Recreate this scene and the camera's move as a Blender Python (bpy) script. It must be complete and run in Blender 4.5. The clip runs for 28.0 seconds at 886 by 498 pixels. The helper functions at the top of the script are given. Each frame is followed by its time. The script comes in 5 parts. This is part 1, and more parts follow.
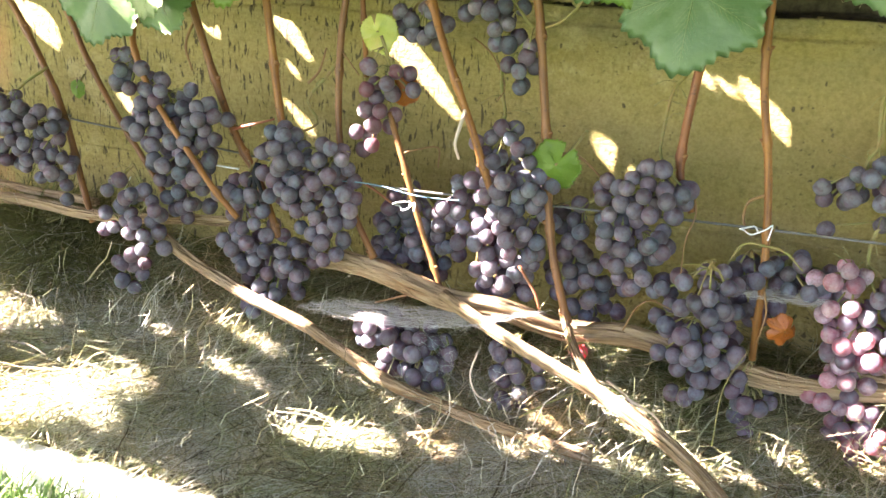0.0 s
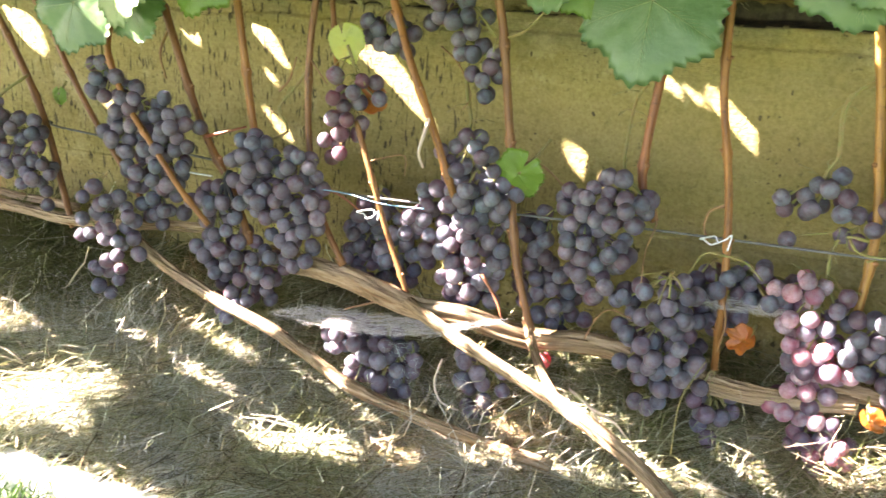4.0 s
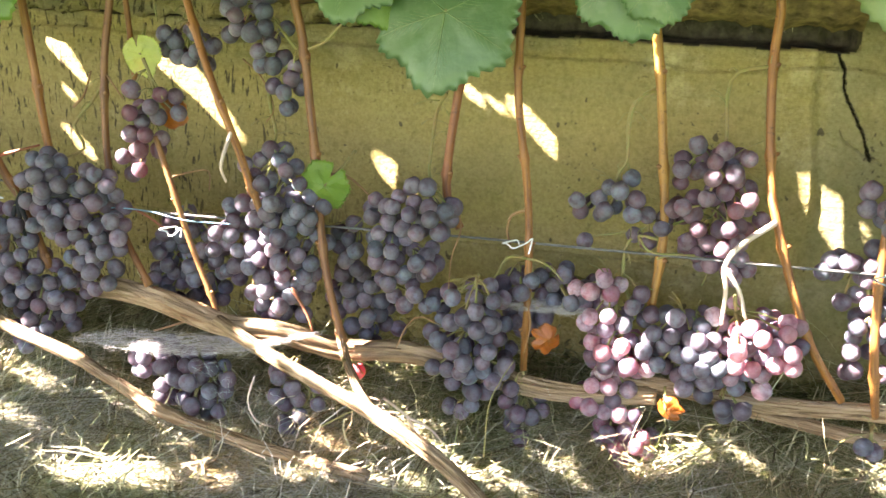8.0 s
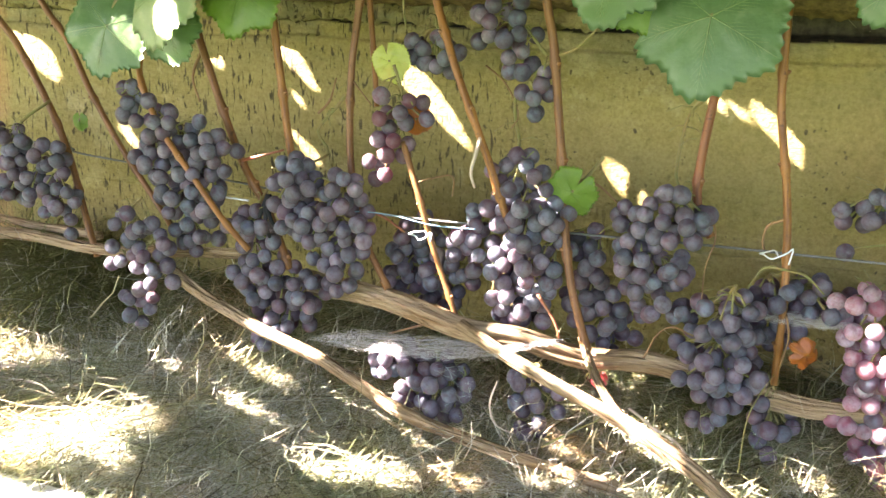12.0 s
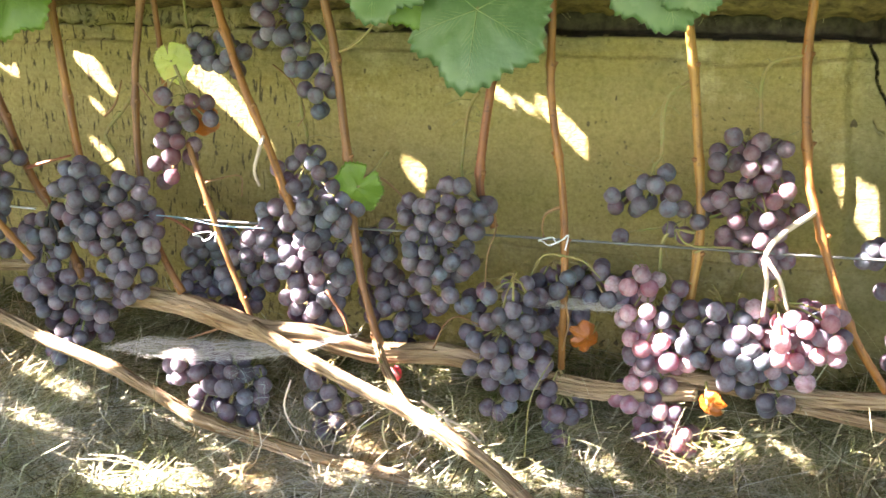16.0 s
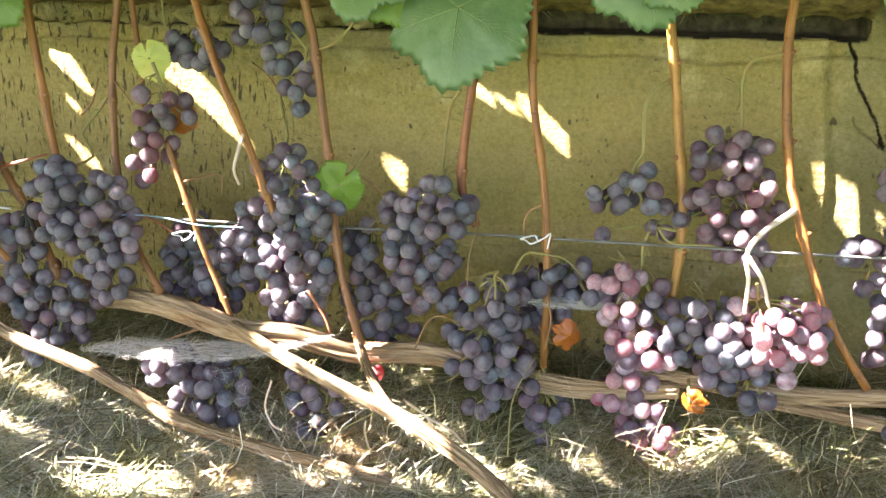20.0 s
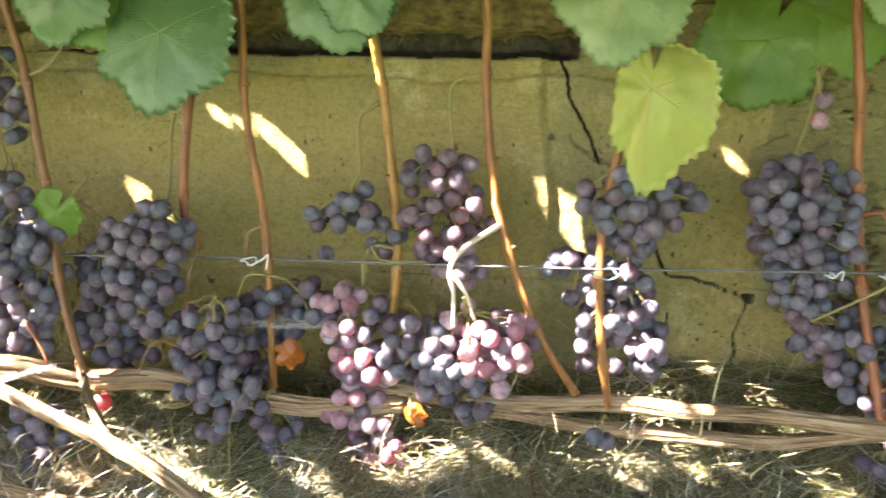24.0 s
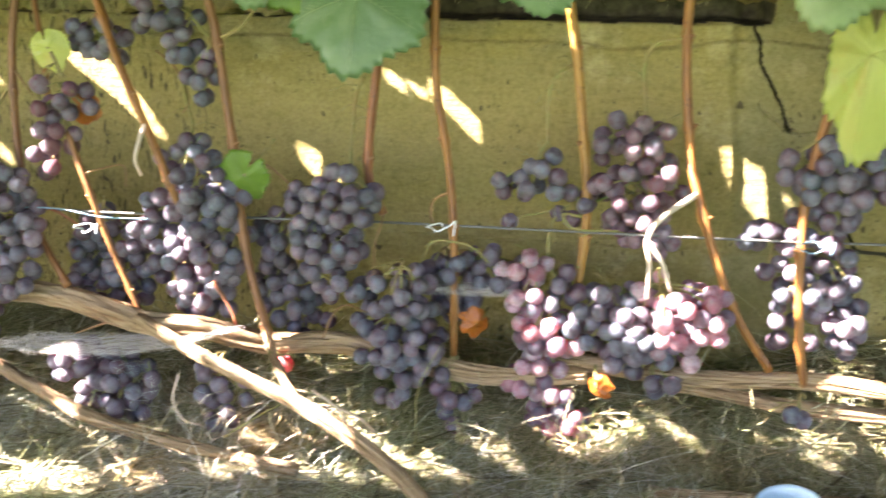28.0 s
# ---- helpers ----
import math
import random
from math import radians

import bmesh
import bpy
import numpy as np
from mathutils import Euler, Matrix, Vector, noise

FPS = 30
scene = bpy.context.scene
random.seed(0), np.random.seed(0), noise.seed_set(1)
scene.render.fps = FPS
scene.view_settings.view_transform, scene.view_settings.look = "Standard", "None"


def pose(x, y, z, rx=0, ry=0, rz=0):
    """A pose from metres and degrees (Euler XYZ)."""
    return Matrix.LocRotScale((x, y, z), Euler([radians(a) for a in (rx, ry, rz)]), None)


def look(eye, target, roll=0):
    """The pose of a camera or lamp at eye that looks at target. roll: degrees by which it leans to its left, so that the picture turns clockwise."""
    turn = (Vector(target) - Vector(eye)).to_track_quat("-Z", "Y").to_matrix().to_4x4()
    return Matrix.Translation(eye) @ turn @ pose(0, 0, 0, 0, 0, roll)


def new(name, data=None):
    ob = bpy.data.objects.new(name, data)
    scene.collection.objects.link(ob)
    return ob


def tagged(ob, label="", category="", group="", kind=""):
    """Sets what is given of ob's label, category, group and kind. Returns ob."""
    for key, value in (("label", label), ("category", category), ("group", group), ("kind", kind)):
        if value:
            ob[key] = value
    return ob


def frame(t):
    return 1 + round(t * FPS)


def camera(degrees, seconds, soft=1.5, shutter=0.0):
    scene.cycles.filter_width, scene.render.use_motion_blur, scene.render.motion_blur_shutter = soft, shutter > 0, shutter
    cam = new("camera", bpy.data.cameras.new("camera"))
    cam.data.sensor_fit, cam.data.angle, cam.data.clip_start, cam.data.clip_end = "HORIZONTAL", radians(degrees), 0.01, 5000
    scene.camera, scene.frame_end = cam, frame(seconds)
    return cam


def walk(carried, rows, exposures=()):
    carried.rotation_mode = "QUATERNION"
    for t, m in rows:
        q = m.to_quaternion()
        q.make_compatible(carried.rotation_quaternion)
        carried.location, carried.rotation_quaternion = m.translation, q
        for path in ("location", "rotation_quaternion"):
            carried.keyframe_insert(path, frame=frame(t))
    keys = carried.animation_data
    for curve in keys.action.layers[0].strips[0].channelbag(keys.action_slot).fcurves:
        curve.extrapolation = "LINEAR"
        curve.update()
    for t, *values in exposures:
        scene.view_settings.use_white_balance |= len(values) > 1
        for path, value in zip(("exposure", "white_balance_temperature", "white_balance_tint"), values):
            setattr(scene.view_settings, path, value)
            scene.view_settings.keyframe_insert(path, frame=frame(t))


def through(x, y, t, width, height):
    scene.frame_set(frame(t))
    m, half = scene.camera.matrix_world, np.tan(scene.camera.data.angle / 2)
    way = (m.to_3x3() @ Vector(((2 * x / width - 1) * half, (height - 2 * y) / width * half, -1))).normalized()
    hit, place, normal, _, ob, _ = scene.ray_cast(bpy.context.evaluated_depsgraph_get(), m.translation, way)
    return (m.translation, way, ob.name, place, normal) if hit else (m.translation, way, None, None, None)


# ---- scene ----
cam = camera(50.0, 28.0, 1.5, 0.35)
PATH = [
    (0, (0.4178, -0.9428, 0.7005), (0.0441, -0.0688, 0.3900), 1.73),
    (0.5, (0.4085, -0.9435, 0.6987), (0.0199, -0.0781, 0.3823), 1.85),
    (1, (0.4028, -0.9481, 0.7001), (0.0020, -0.0893, 0.3808), 1.67),
    (1.5, (0.4003, -0.9495, 0.6976), (-0.0106, -0.0963, 0.3765), 1.33),
    (2, (0.3982, -0.9527, 0.6989), (-0.0207, -0.1032, 0.3782), 1.40),
    (2.5, (0.3978, -0.9584, 0.7059), (-0.0326, -0.1110, 0.3951), 1.26),
    (4.5, (0.4810, -0.9180, 0.7112), (0.1380, -0.0308, 0.4024), 1.95),
    (5, (0.4857, -0.9232, 0.7030), (0.2103, -0.0085, 0.4072), 2.28),
    (5.5, (0.5233, -0.9129, 0.7122), (0.2773, 0.0093, 0.4140), 2.20),
    (6, (0.5440, -0.9093, 0.7214), (0.3250, 0.0212, 0.4277), 2.30),
    (6.5, (0.5519, -0.9079, 0.7175), (0.3427, 0.0282, 0.4346), 2.42),
    (7, (0.5351, -0.9078, 0.7228), (0.3374, 0.0321, 0.4444), 2.85),
    (7.5, (0.5178, -0.9115, 0.7113), (0.2942, 0.0228, 0.4337), 2.35),
    (8, (0.4975, -0.9120, 0.7094), (0.2523, 0.0121, 0.4161), 2.03),
    (8.5, (0.4842, -0.9139, 0.7115), (0.2250, 0.0050, 0.4143), 1.72),
    (9, (0.4746, -0.9176, 0.7061), (0.2063, 0.0009, 0.4156), 1.61),
    (9.5, (0.4665, -0.9221, 0.7083), (0.1903, -0.0040, 0.4242), 1.46),
    (10, (0.4519, -0.9257, 0.7077), (0.1692, -0.0083, 0.4274), 1.45),
    (10.5, (0.4344, -0.9316, 0.7042), (0.1439, -0.0156, 0.4274), 1.48),
    (11, (0.4248, -0.9313, 0.7035), (0.1171, -0.0222, 0.4225), 1.41),
    (11.5, (0.4022, -0.9379, 0.7051), (0.0609, -0.0434, 0.4165), 0.75),
    (13.5, (0.3726, -0.9590, 0.6886), (-0.0115, -0.0768, 0.4161), 1.84),
    (14, (0.4071, -0.9466, 0.6907), (0.0213, -0.0656, 0.4171), 1.35),
    (14.5, (0.4174, -0.9414, 0.6797), (0.0786, -0.0376, 0.4182), 2.17),
    (15, (0.4387, -0.9279, 0.6753), (0.1479, -0.0073, 0.4145), 1.31),
    (15.5, (0.4557, -0.9237, 0.6788), (0.1810, 0.0003, 0.4126), 0.82),
    (16, (0.4759, -0.9212, 0.6854), (0.2200, 0.0079, 0.4183), 0.67),
    (16.5, (0.4829, -0.9190, 0.6859), (0.2396, 0.0133, 0.4184), 0.61),
    (17, (0.4728, -0.9222, 0.6869), (0.2299, 0.0108, 0.4214), 0.75),
    (17.5, (0.4676, -0.9240, 0.6877), (0.2270, 0.0096, 0.4223), 0.75),
    (18, (0.4742, -0.9191, 0.6879), (0.2353, 0.0144, 0.4207), 0.71),
    (18.5, (0.4739, -0.9181, 0.6874), (0.2384, 0.0161, 0.4192), 0.84),
    (19, (0.4725, -0.9199, 0.6849), (0.2408, 0.0156, 0.4181), 0.83),
    (19.5, (0.4701, -0.9187, 0.6851), (0.2385, 0.0162, 0.4162), 0.88),
    (20, (0.4727, -0.9182, 0.6833), (0.2380, 0.0165, 0.4164), 0.82),
    (20.5, (0.4726, -0.9176, 0.6846), (0.2365, 0.0161, 0.4155), 0.81),
    (22.5, (0.4849, -0.9177, 0.6865), (0.2464, 0.0143, 0.4136), 0.58),
    (23, (0.5326, -0.9086, 0.6924), (0.3154, 0.0298, 0.4239), 0.20),
    (23.5, (0.5863, -0.8974, 0.6993), (0.4186, 0.0523, 0.4347), 0.51),
    (24, (0.6283, -0.8932, 0.6964), (0.4938, 0.0639, 0.4397), 0.53),
    (24.5, (0.7143, -0.8901, 0.6988), (0.6126, 0.0729, 0.4490), -0.04),
    (25, (0.7689, -0.8904, 0.6923), (0.7192, 0.0772, 0.4448), 0.03),
    (25.5, (0.7955, -0.8878, 0.6846), (0.7789, 0.0790, 0.4294), 0.31),
    (26, (0.7692, -0.8840, 0.6730), (0.7286, 0.0764, 0.3973), 0.58),
    (26.5, (0.7137, -0.8813, 0.6847), (0.6070, 0.0713, 0.3996), 0.34),
    (27, (0.6547, -0.8839, 0.6898), (0.5195, 0.0672, 0.4120), 0.62),
    (27.5, (0.6120, -0.8893, 0.6926), (0.4481, 0.0577, 0.4160), 0.62),
    (28, (0.5257, -0.9001, 0.6864), (0.3220, 0.0371, 0.4035), 0.51),
]
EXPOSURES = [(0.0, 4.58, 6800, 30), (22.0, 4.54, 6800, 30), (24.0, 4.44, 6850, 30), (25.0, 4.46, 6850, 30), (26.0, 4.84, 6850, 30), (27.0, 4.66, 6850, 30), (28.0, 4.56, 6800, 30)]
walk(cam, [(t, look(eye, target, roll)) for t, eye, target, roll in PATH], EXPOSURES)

# ---- light ----
SUN_WAY = Vector((0.66, 0.33, -0.64)).normalized()
world = bpy.data.worlds.new("sky")
scene.world = world
world.use_nodes = True
sky = world.node_tree.nodes.new("ShaderNodeTexSky")
sky.sky_type, sky.sun_disc = "NISHITA", False
sky.sun_elevation = math.asin(-SUN_WAY.z)
sky.sun_rotation = math.atan2(-SUN_WAY.x, -SUN_WAY.y)
sky_out = world.node_tree.nodes["Background"]
world.node_tree.links.new(sky.outputs[0], sky_out.inputs[0])
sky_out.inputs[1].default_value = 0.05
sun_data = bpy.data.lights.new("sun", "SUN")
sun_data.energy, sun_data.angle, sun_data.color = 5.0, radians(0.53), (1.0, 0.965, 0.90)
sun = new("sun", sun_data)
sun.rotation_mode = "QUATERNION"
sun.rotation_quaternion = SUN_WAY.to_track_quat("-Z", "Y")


# ---- materials ----
class Paint:
    """A node material written step by step."""

    def __init__(self, name, rough=0.7, spec=0.4):
        self.m = bpy.data.materials.new(name)
        self.m.use_nodes = True
        self.t = self.m.node_tree
        self.b = self.t.nodes["Principled BSDF"]
        self.b.inputs["Roughness"].default_value = rough
        self.b.inputs["Specular IOR Level"].default_value = spec
        self.place = self.t.nodes.new("ShaderNodeTexCoord").outputs["Object"]

    def node(self, kind, **sets):
        n = self.t.nodes.new(kind)
        for key, value in sets.items():
            n.inputs[key].default_value = value
        return n

    def link(self, a, b):
        self.t.links.new(a, b)

    def scaled(self, s):
        n = self.t.nodes.new("ShaderNodeMapping")
        n.inputs["Scale"].default_value = s
        self.link(self.place, n.inputs["Vector"])
        return n.outputs[0]

    def noise(self, scale, detail=4.0, rough=0.55, stretch=None, distort=0.0):
        n = self.node("ShaderNodeTexNoise", Scale=scale, Detail=detail, Roughness=rough, Distortion=distort)
        self.link(self.scaled(stretch) if stretch else self.place, n.inputs["Vector"])
        return n.outputs["Fac"]

    def ramp(self, fac, *stops):
        n = self.t.nodes.new("ShaderNodeValToRGB")
        e = n.color_ramp.elements
        while len(e) < len(stops):
            e.new(0.5)
        for k, (pos, c) in zip(e, stops):
            k.position = pos
            k.color = (*c, 1) if len(c) == 3 else c
        self.link(fac, n.inputs["Fac"])
        return n.outputs["Color"]

    def mix(self, fac, a, b, how="MIX"):
        n = self.t.nodes.new("ShaderNodeMix")
        n.data_type, n.blend_type = "RGBA", how
        for sock, v in ((n.inputs[0], fac), (n.inputs[6], a), (n.inputs[7], b)):
            if isinstance(v, bpy.types.NodeSocket):
                self.link(v, sock)
            elif isinstance(v, tuple):
                sock.default_value = (*v, 1)
            else:
                sock.default_value = v
        return n.outputs[2]

    def colour(self, c):
        if isinstance(c, tuple):
            self.b.inputs["Base Color"].default_value = (*c, 1)
        else:
            self.link(c, self.b.inputs["Base Color"])
        return self

    def bump(self, h, strength=0.4, distance=0.002):
        n = self.node("ShaderNodeBump", Strength=strength, Distance=distance)
        self.link(h, n.inputs["Height"])
        if self.b.inputs["Normal"].is_linked:
            self.link(self.b.inputs["Normal"].links[0].from_socket, n.inputs["Normal"])
        self.link(n.outputs[0], self.b.inputs["Normal"])
        return self

    def grain(self, scale, detail=5.0, rough=0.6, distort=0.3):
        """Noise drawn out along a limb, by the mesh's own lengthwise coordinates."""
        at = self.t.nodes.new("ShaderNodeAttribute")
        at.attribute_name = "along"
        n = self.node("ShaderNodeTexNoise", Scale=scale, Detail=detail, Roughness=rough, Distortion=distort)
        self.link(at.outputs["Vector"], n.inputs["Vector"])
        return n.outputs["Fac"]

    def random(self):
        return self.t.nodes.new("ShaderNodeObjectInfo").outputs["Random"]

    def island(self):
        return self.t.nodes.new("ShaderNodeNewGeometry").outputs["Random Per Island"]


def bw(v):
    return (v, v, v)


def make_plaster():
    p = Paint("olive_plaster", 0.9, 0.2)
    split = p.t.nodes.new("ShaderNodeSeparateXYZ")
    p.link(p.place, split.inputs[0])
    base = p.ramp(p.noise(3.0, 6), (0.3, (0.236, 0.193, 0.066)), (0.5, (0.298, 0.246, 0.087)), (0.72, (0.372, 0.313, 0.126)))
    # Grey scuffs high up, darkened to carry the shade under the sill.
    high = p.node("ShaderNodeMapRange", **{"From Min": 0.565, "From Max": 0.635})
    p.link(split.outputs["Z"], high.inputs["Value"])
    scuff_shade = p.mix(1.0, p.ramp(p.noise(11, 5, 0.6, (0.6, 1.0, 1.8)), (0.44, bw(0.0)), (0.58, bw(0.75))), high.outputs[0], "MULTIPLY")
    base = p.mix(scuff_shade, base, (0.195, 0.182, 0.098))
    base = p.mix(p.ramp(p.noise(30, 5, 0.6, (1.0, 1.0, 2.2)), (0.40, bw(0.0)), (0.72, bw(0.6))), base, (0.29, 0.235, 0.095))
    base = p.mix(p.ramp(p.noise(9, 6, 0.7), (0.56, bw(0.0)), (0.68, bw(0.55))), base, (0.52, 0.45, 0.24))
    base = p.mix(p.ramp(p.noise(80, 5, 0.7), (0.50, bw(0.0)), (0.66, bw(0.55))), base, p.mix(1.0, base, (0.66, 0.64, 0.58), "MULTIPLY"))
    mend = p.node("ShaderNodeMapRange", **{"From Min": 0.598, "From Max": 0.612})
    p.link(split.outputs["X"], mend.inputs["Value"])
    ends = p.node("ShaderNodeMapRange", **{"From Min": 0.735, "From Max": 0.70})
    p.link(split.outputs["X"], ends.inputs["Value"])
    patch = p.mix(1.0, p.mix(1.0, mend.outputs[0], ends.outputs[0], "MULTIPLY"), p.ramp(p.noise(14, 4), (0.3, bw(0.35)), (0.6, bw(0.85))), "MULTIPLY")
    base = p.mix(patch, base, (0.215, 0.198, 0.088))
    streak = p.ramp(p.noise(80, 3, 0.6, (2.6, 1.0, 0.55), 0.6), (0.575, bw(0.0)), (0.625, bw(0.92)))
    weather = p.node("ShaderNodeMapRange", **{"From Min": 0.30, "From Max": -0.35, "To Min": 0.10, "To Max": 0.92})
    p.link(split.outputs["X"], weather.inputs["Value"])
    many = p.mix(1.0, p.noise(6, 3), weather.outputs[0], "ADD")
    streak = p.mix(1.0, streak, p.ramp(many, (0.80, bw(0.0)), (1.08, bw(1.0))), "MULTIPLY")
    base = p.mix(streak, base, (0.06, 0.048, 0.026))
    pits = p.ramp(p.noise(170, 2, 0.5), (0.63, bw(0.0)), (0.68, bw(0.85)))
    pits = p.mix(1.0, pits, p.ramp(p.noise(11, 3), (0.46, bw(0.0)), (0.6, bw(1.0))), "MULTIPLY")
    coarse = p.ramp(p.noise(75, 2, 0.5, (1.0, 1.0, 0.7)), (0.70, bw(0.0)), (0.73, bw(0.9)))
    pits = p.mix(1.0, pits, coarse, "ADD")
    base = p.mix(pits, base, (0.08, 0.064, 0.032))
    span = p.node("ShaderNodeMapRange", **{"From Min": -0.56, "From Max": -0.64})
    p.link(split.outputs["X"], span.inputs["Value"])
    far = p.node("ShaderNodeMapRange", **{"From Min": -0.80, "From Max": -0.70})
    p.link(split.outputs["X"], far.inputs["Value"])
    worn = p.mix(1.0, p.mix(1.0, p.noise(7, 6, 0.65), span.outputs[0], "MULTIPLY"), far.outputs[0], "MULTIPLY")
    base = p.mix(p.ramp(worn, (0.36, bw(0)), (0.60, bw(0.75))), base, (0.52, 0.28, 0.12))
    base = p.mix(p.ramp(p.noise(240, 4, 0.7), (0.42, bw(0.0)), (0.68, bw(0.6))), base, p.mix(1.0, base, (0.62, 0.60, 0.54), "MULTIPLY"))
    base = p.mix(p.ramp(p.noise(150, 3, 0.7), (0.60, bw(0.0)), (0.70, bw(0.5))), base, p.mix(1.0, base, (1.35, 1.35, 1.35), "MULTIPLY"))
    p.colour(base).bump(p.noise(70, 5, 0.6, (0.5, 1.0, 2.6)), 0.5, 0.003).bump(p.noise(260, 4, 0.6), 0.6, 0.0015).bump(p.noise(55, 5, 0.65), 0.6, 0.004).bump(pits, -0.6, 0.002)
    return p.m


def make_mud():
    p = Paint("cracked_mud", 0.95, 0.15)
    base = p.ramp(p.noise(6, 6), (0.3, (0.178, 0.157, 0.062)), (0.7, (0.262, 0.235, 0.100)))
    base = p.mix(p.ramp(p.noise(60, 5), (0.4, bw(0.0)), (0.8, bw(0.55))), base, (0.17, 0.15, 0.066))
    p.colour(base).bump(p.noise(180, 5, 0.7), 1.0, 0.003).bump(p.noise(50, 5, 0.7, (1.0, 1.0, 1.8)), 0.8, 0.006)
    return p.m


def make_dark(name, a, b, scale=60, stretch=None, rough=0.85):
    p = Paint(name, rough, 0.25)
    p.colour(p.ramp(p.noise(scale, 5, 0.6, stretch), (0.3, a), (0.7, b))).bump(p.noise(scale * 2, 4, 0.6, stretch), 0.6, 0.002)
    return p.m


def make_cane(name, a, b, c):
    p = Paint(name, 0.5, 0.4)
    base = p.ramp(p.noise(20, 3, 0.5), (0.3, a), (0.62, b))
    fibre = p.grain(420, 4)
    base = p.mix(p.ramp(fibre, (0.45, bw(0.0)), (0.66, bw(0.75))), base, c)
    base = p.mix(p.ramp(p.noise(240, 3), (0.62, bw(0.0)), (0.7, bw(0.6))), base, tuple(v * 0.35 for v in c))
    p.colour(base).bump(fibre, 0.45, 0.0012)
    return p.m


def make_bark():
    p = Paint("peeling_vine_bark", 0.92, 0.15)
    fibre = p.grain(330, 6, 0.65, 0.6)
    base = p.ramp(fibre, (0.30, (0.045, 0.029, 0.017)), (0.41, (0.20, 0.130, 0.066)), (0.54, (0.36, 0.25, 0.135)), (0.72, (0.56, 0.43, 0.27)))
    base = p.mix(p.ramp(p.grain(90, 4), (0.46, bw(0.0)), (0.66, bw(0.65))), base, (0.43, 0.32, 0.20))
    base = p.mix(p.ramp(p.grain(140, 3), (0.58, bw(0.0)), (0.68, bw(0.7))), base, (0.20, 0.10, 0.045))
    p.colour(base).bump(fibre, 1.0, 0.005).bump(p.grain(900, 3), 0.5, 0.001)
    return p.m


def make_berry(name, deep, red, bloom, cool, turn=0.62, glow=0.09, flesh=(0.70, 0.07, 0.11)):
    """Thin dark skin under a waxy bloom, over flesh that lets red light through."""
    p = Paint(name, 0.5, 0.35)
    chance = p.random()
    skin = p.ramp(chance, (0.0, deep), (turn, deep), (turn + 0.22, red), (1.0, red))

    def shuffled(by):
        times, spread = p.node("ShaderNodeMath"), p.node("ShaderNodeMath")
        times.operation, spread.operation = "MULTIPLY", "FRACT"
        p.link(chance, times.inputs[0])
        times.inputs[1].default_value = by
        p.link(times.outputs[0], spread.inputs[0])
        return spread.outputs[0]

    dust = p.ramp(p.noise(110, 4, 0.6), (0.28, bw(0.30)), (0.50, bw(0.66)), (0.75, bw(0.95)))
    dust = p.mix(1.0, dust, p.ramp(p.noise(45, 2), (0.30, bw(0.30)), (0.42, bw(1.0))), "MULTIPLY")
    dust = p.mix(1.0, dust, p.ramp(p.noise(420, 3, 0.6), (0.34, bw(0.72)), (0.5, bw(1.0))), "MULTIPLY")
    dust = p.mix(1.0, dust, p.ramp(shuffled(7.31), (0.0, bw(0.50)), (1.0, bw(1.12))), "MULTIPLY")
    wax = p.mix(p.ramp(shuffled(13.7), (0.25, bw(0.0)), (0.85, bw(1.0))), bloom, cool)
    base = p.mix(dust, skin, wax)
    p.colour(base)
    p.b.inputs["Subsurface Weight"].default_value = 2.2 * glow
    p.b.inputs["Subsurface Radius"].default_value = (1.0, 0.25, 0.3)
    p.b.inputs["Subsurface Scale"].default_value = 0.007
    p.link(p.ramp(dust, (0.1, bw(0.42)), (0.7, bw(0.75))), p.b.inputs["Roughness"])
    through = p.t.nodes.new("ShaderNodeBsdfTranslucent")
    through.inputs["Color"].default_value = (*flesh, 1)
    both = p.t.nodes.new("ShaderNodeMixShader")
    both.inputs[0].default_value = glow
    p.link(p.b.outputs[0], both.inputs[1])
    p.link(through.outputs[0], both.inputs[2])
    p.link(both.outputs[0], p.t.nodes["Material Output"].inputs["Surface"])
    return p.m


def make_leaf(name, a, b, c, light=0.45):
    p = Paint(name, 0.40, 0.55)
    base = p.ramp(p.noise(18, 4), (0.3, a), (0.7, b))
    base = p.mix(p.ramp(p.noise(70, 5), (0.55, bw(0.0)), (0.75, bw(0.8))), base, c)
    p.colour(base).bump(p.noise(120, 3), 0.35, 0.002)
    through = p.t.nodes.new("ShaderNodeBsdfTranslucent")
    p.link(p.mix(1.0, base, (0.95, 1.0, 0.35), "MULTIPLY"), through.inputs["Color"])
    both = p.t.nodes.new("ShaderNodeMixShader")
    both.inputs[0].default_value = light
    p.link(p.b.outputs[0], both.inputs[1])
    p.link(through.outputs[0], both.inputs[2])
    p.link(both.outputs[0], p.t.nodes["Material Output"].inputs["Surface"])
    return p.m


def make_straw(name, *stops):
    p = Paint(name, 0.7, 0.3)
    base = p.ramp(p.island(), *stops)
    base = p.mix(p.ramp(p.noise(5.5, 3), (0.45, bw(0.0)), (0.65, bw(0.6))), base, p.mix(1.0, base, (0.68, 0.76, 0.48), "MULTIPLY"))
    base = p.mix(p.ramp(p.noise(7.5, 2, 0.5, (1.0, 1.3, 1.0)), (0.55, bw(0.0)), (0.68, bw(0.6))), base, p.mix(1.0, base, (1.0, 0.72, 0.42), "MULTIPLY"))
    p.colour(base)
    return p.m


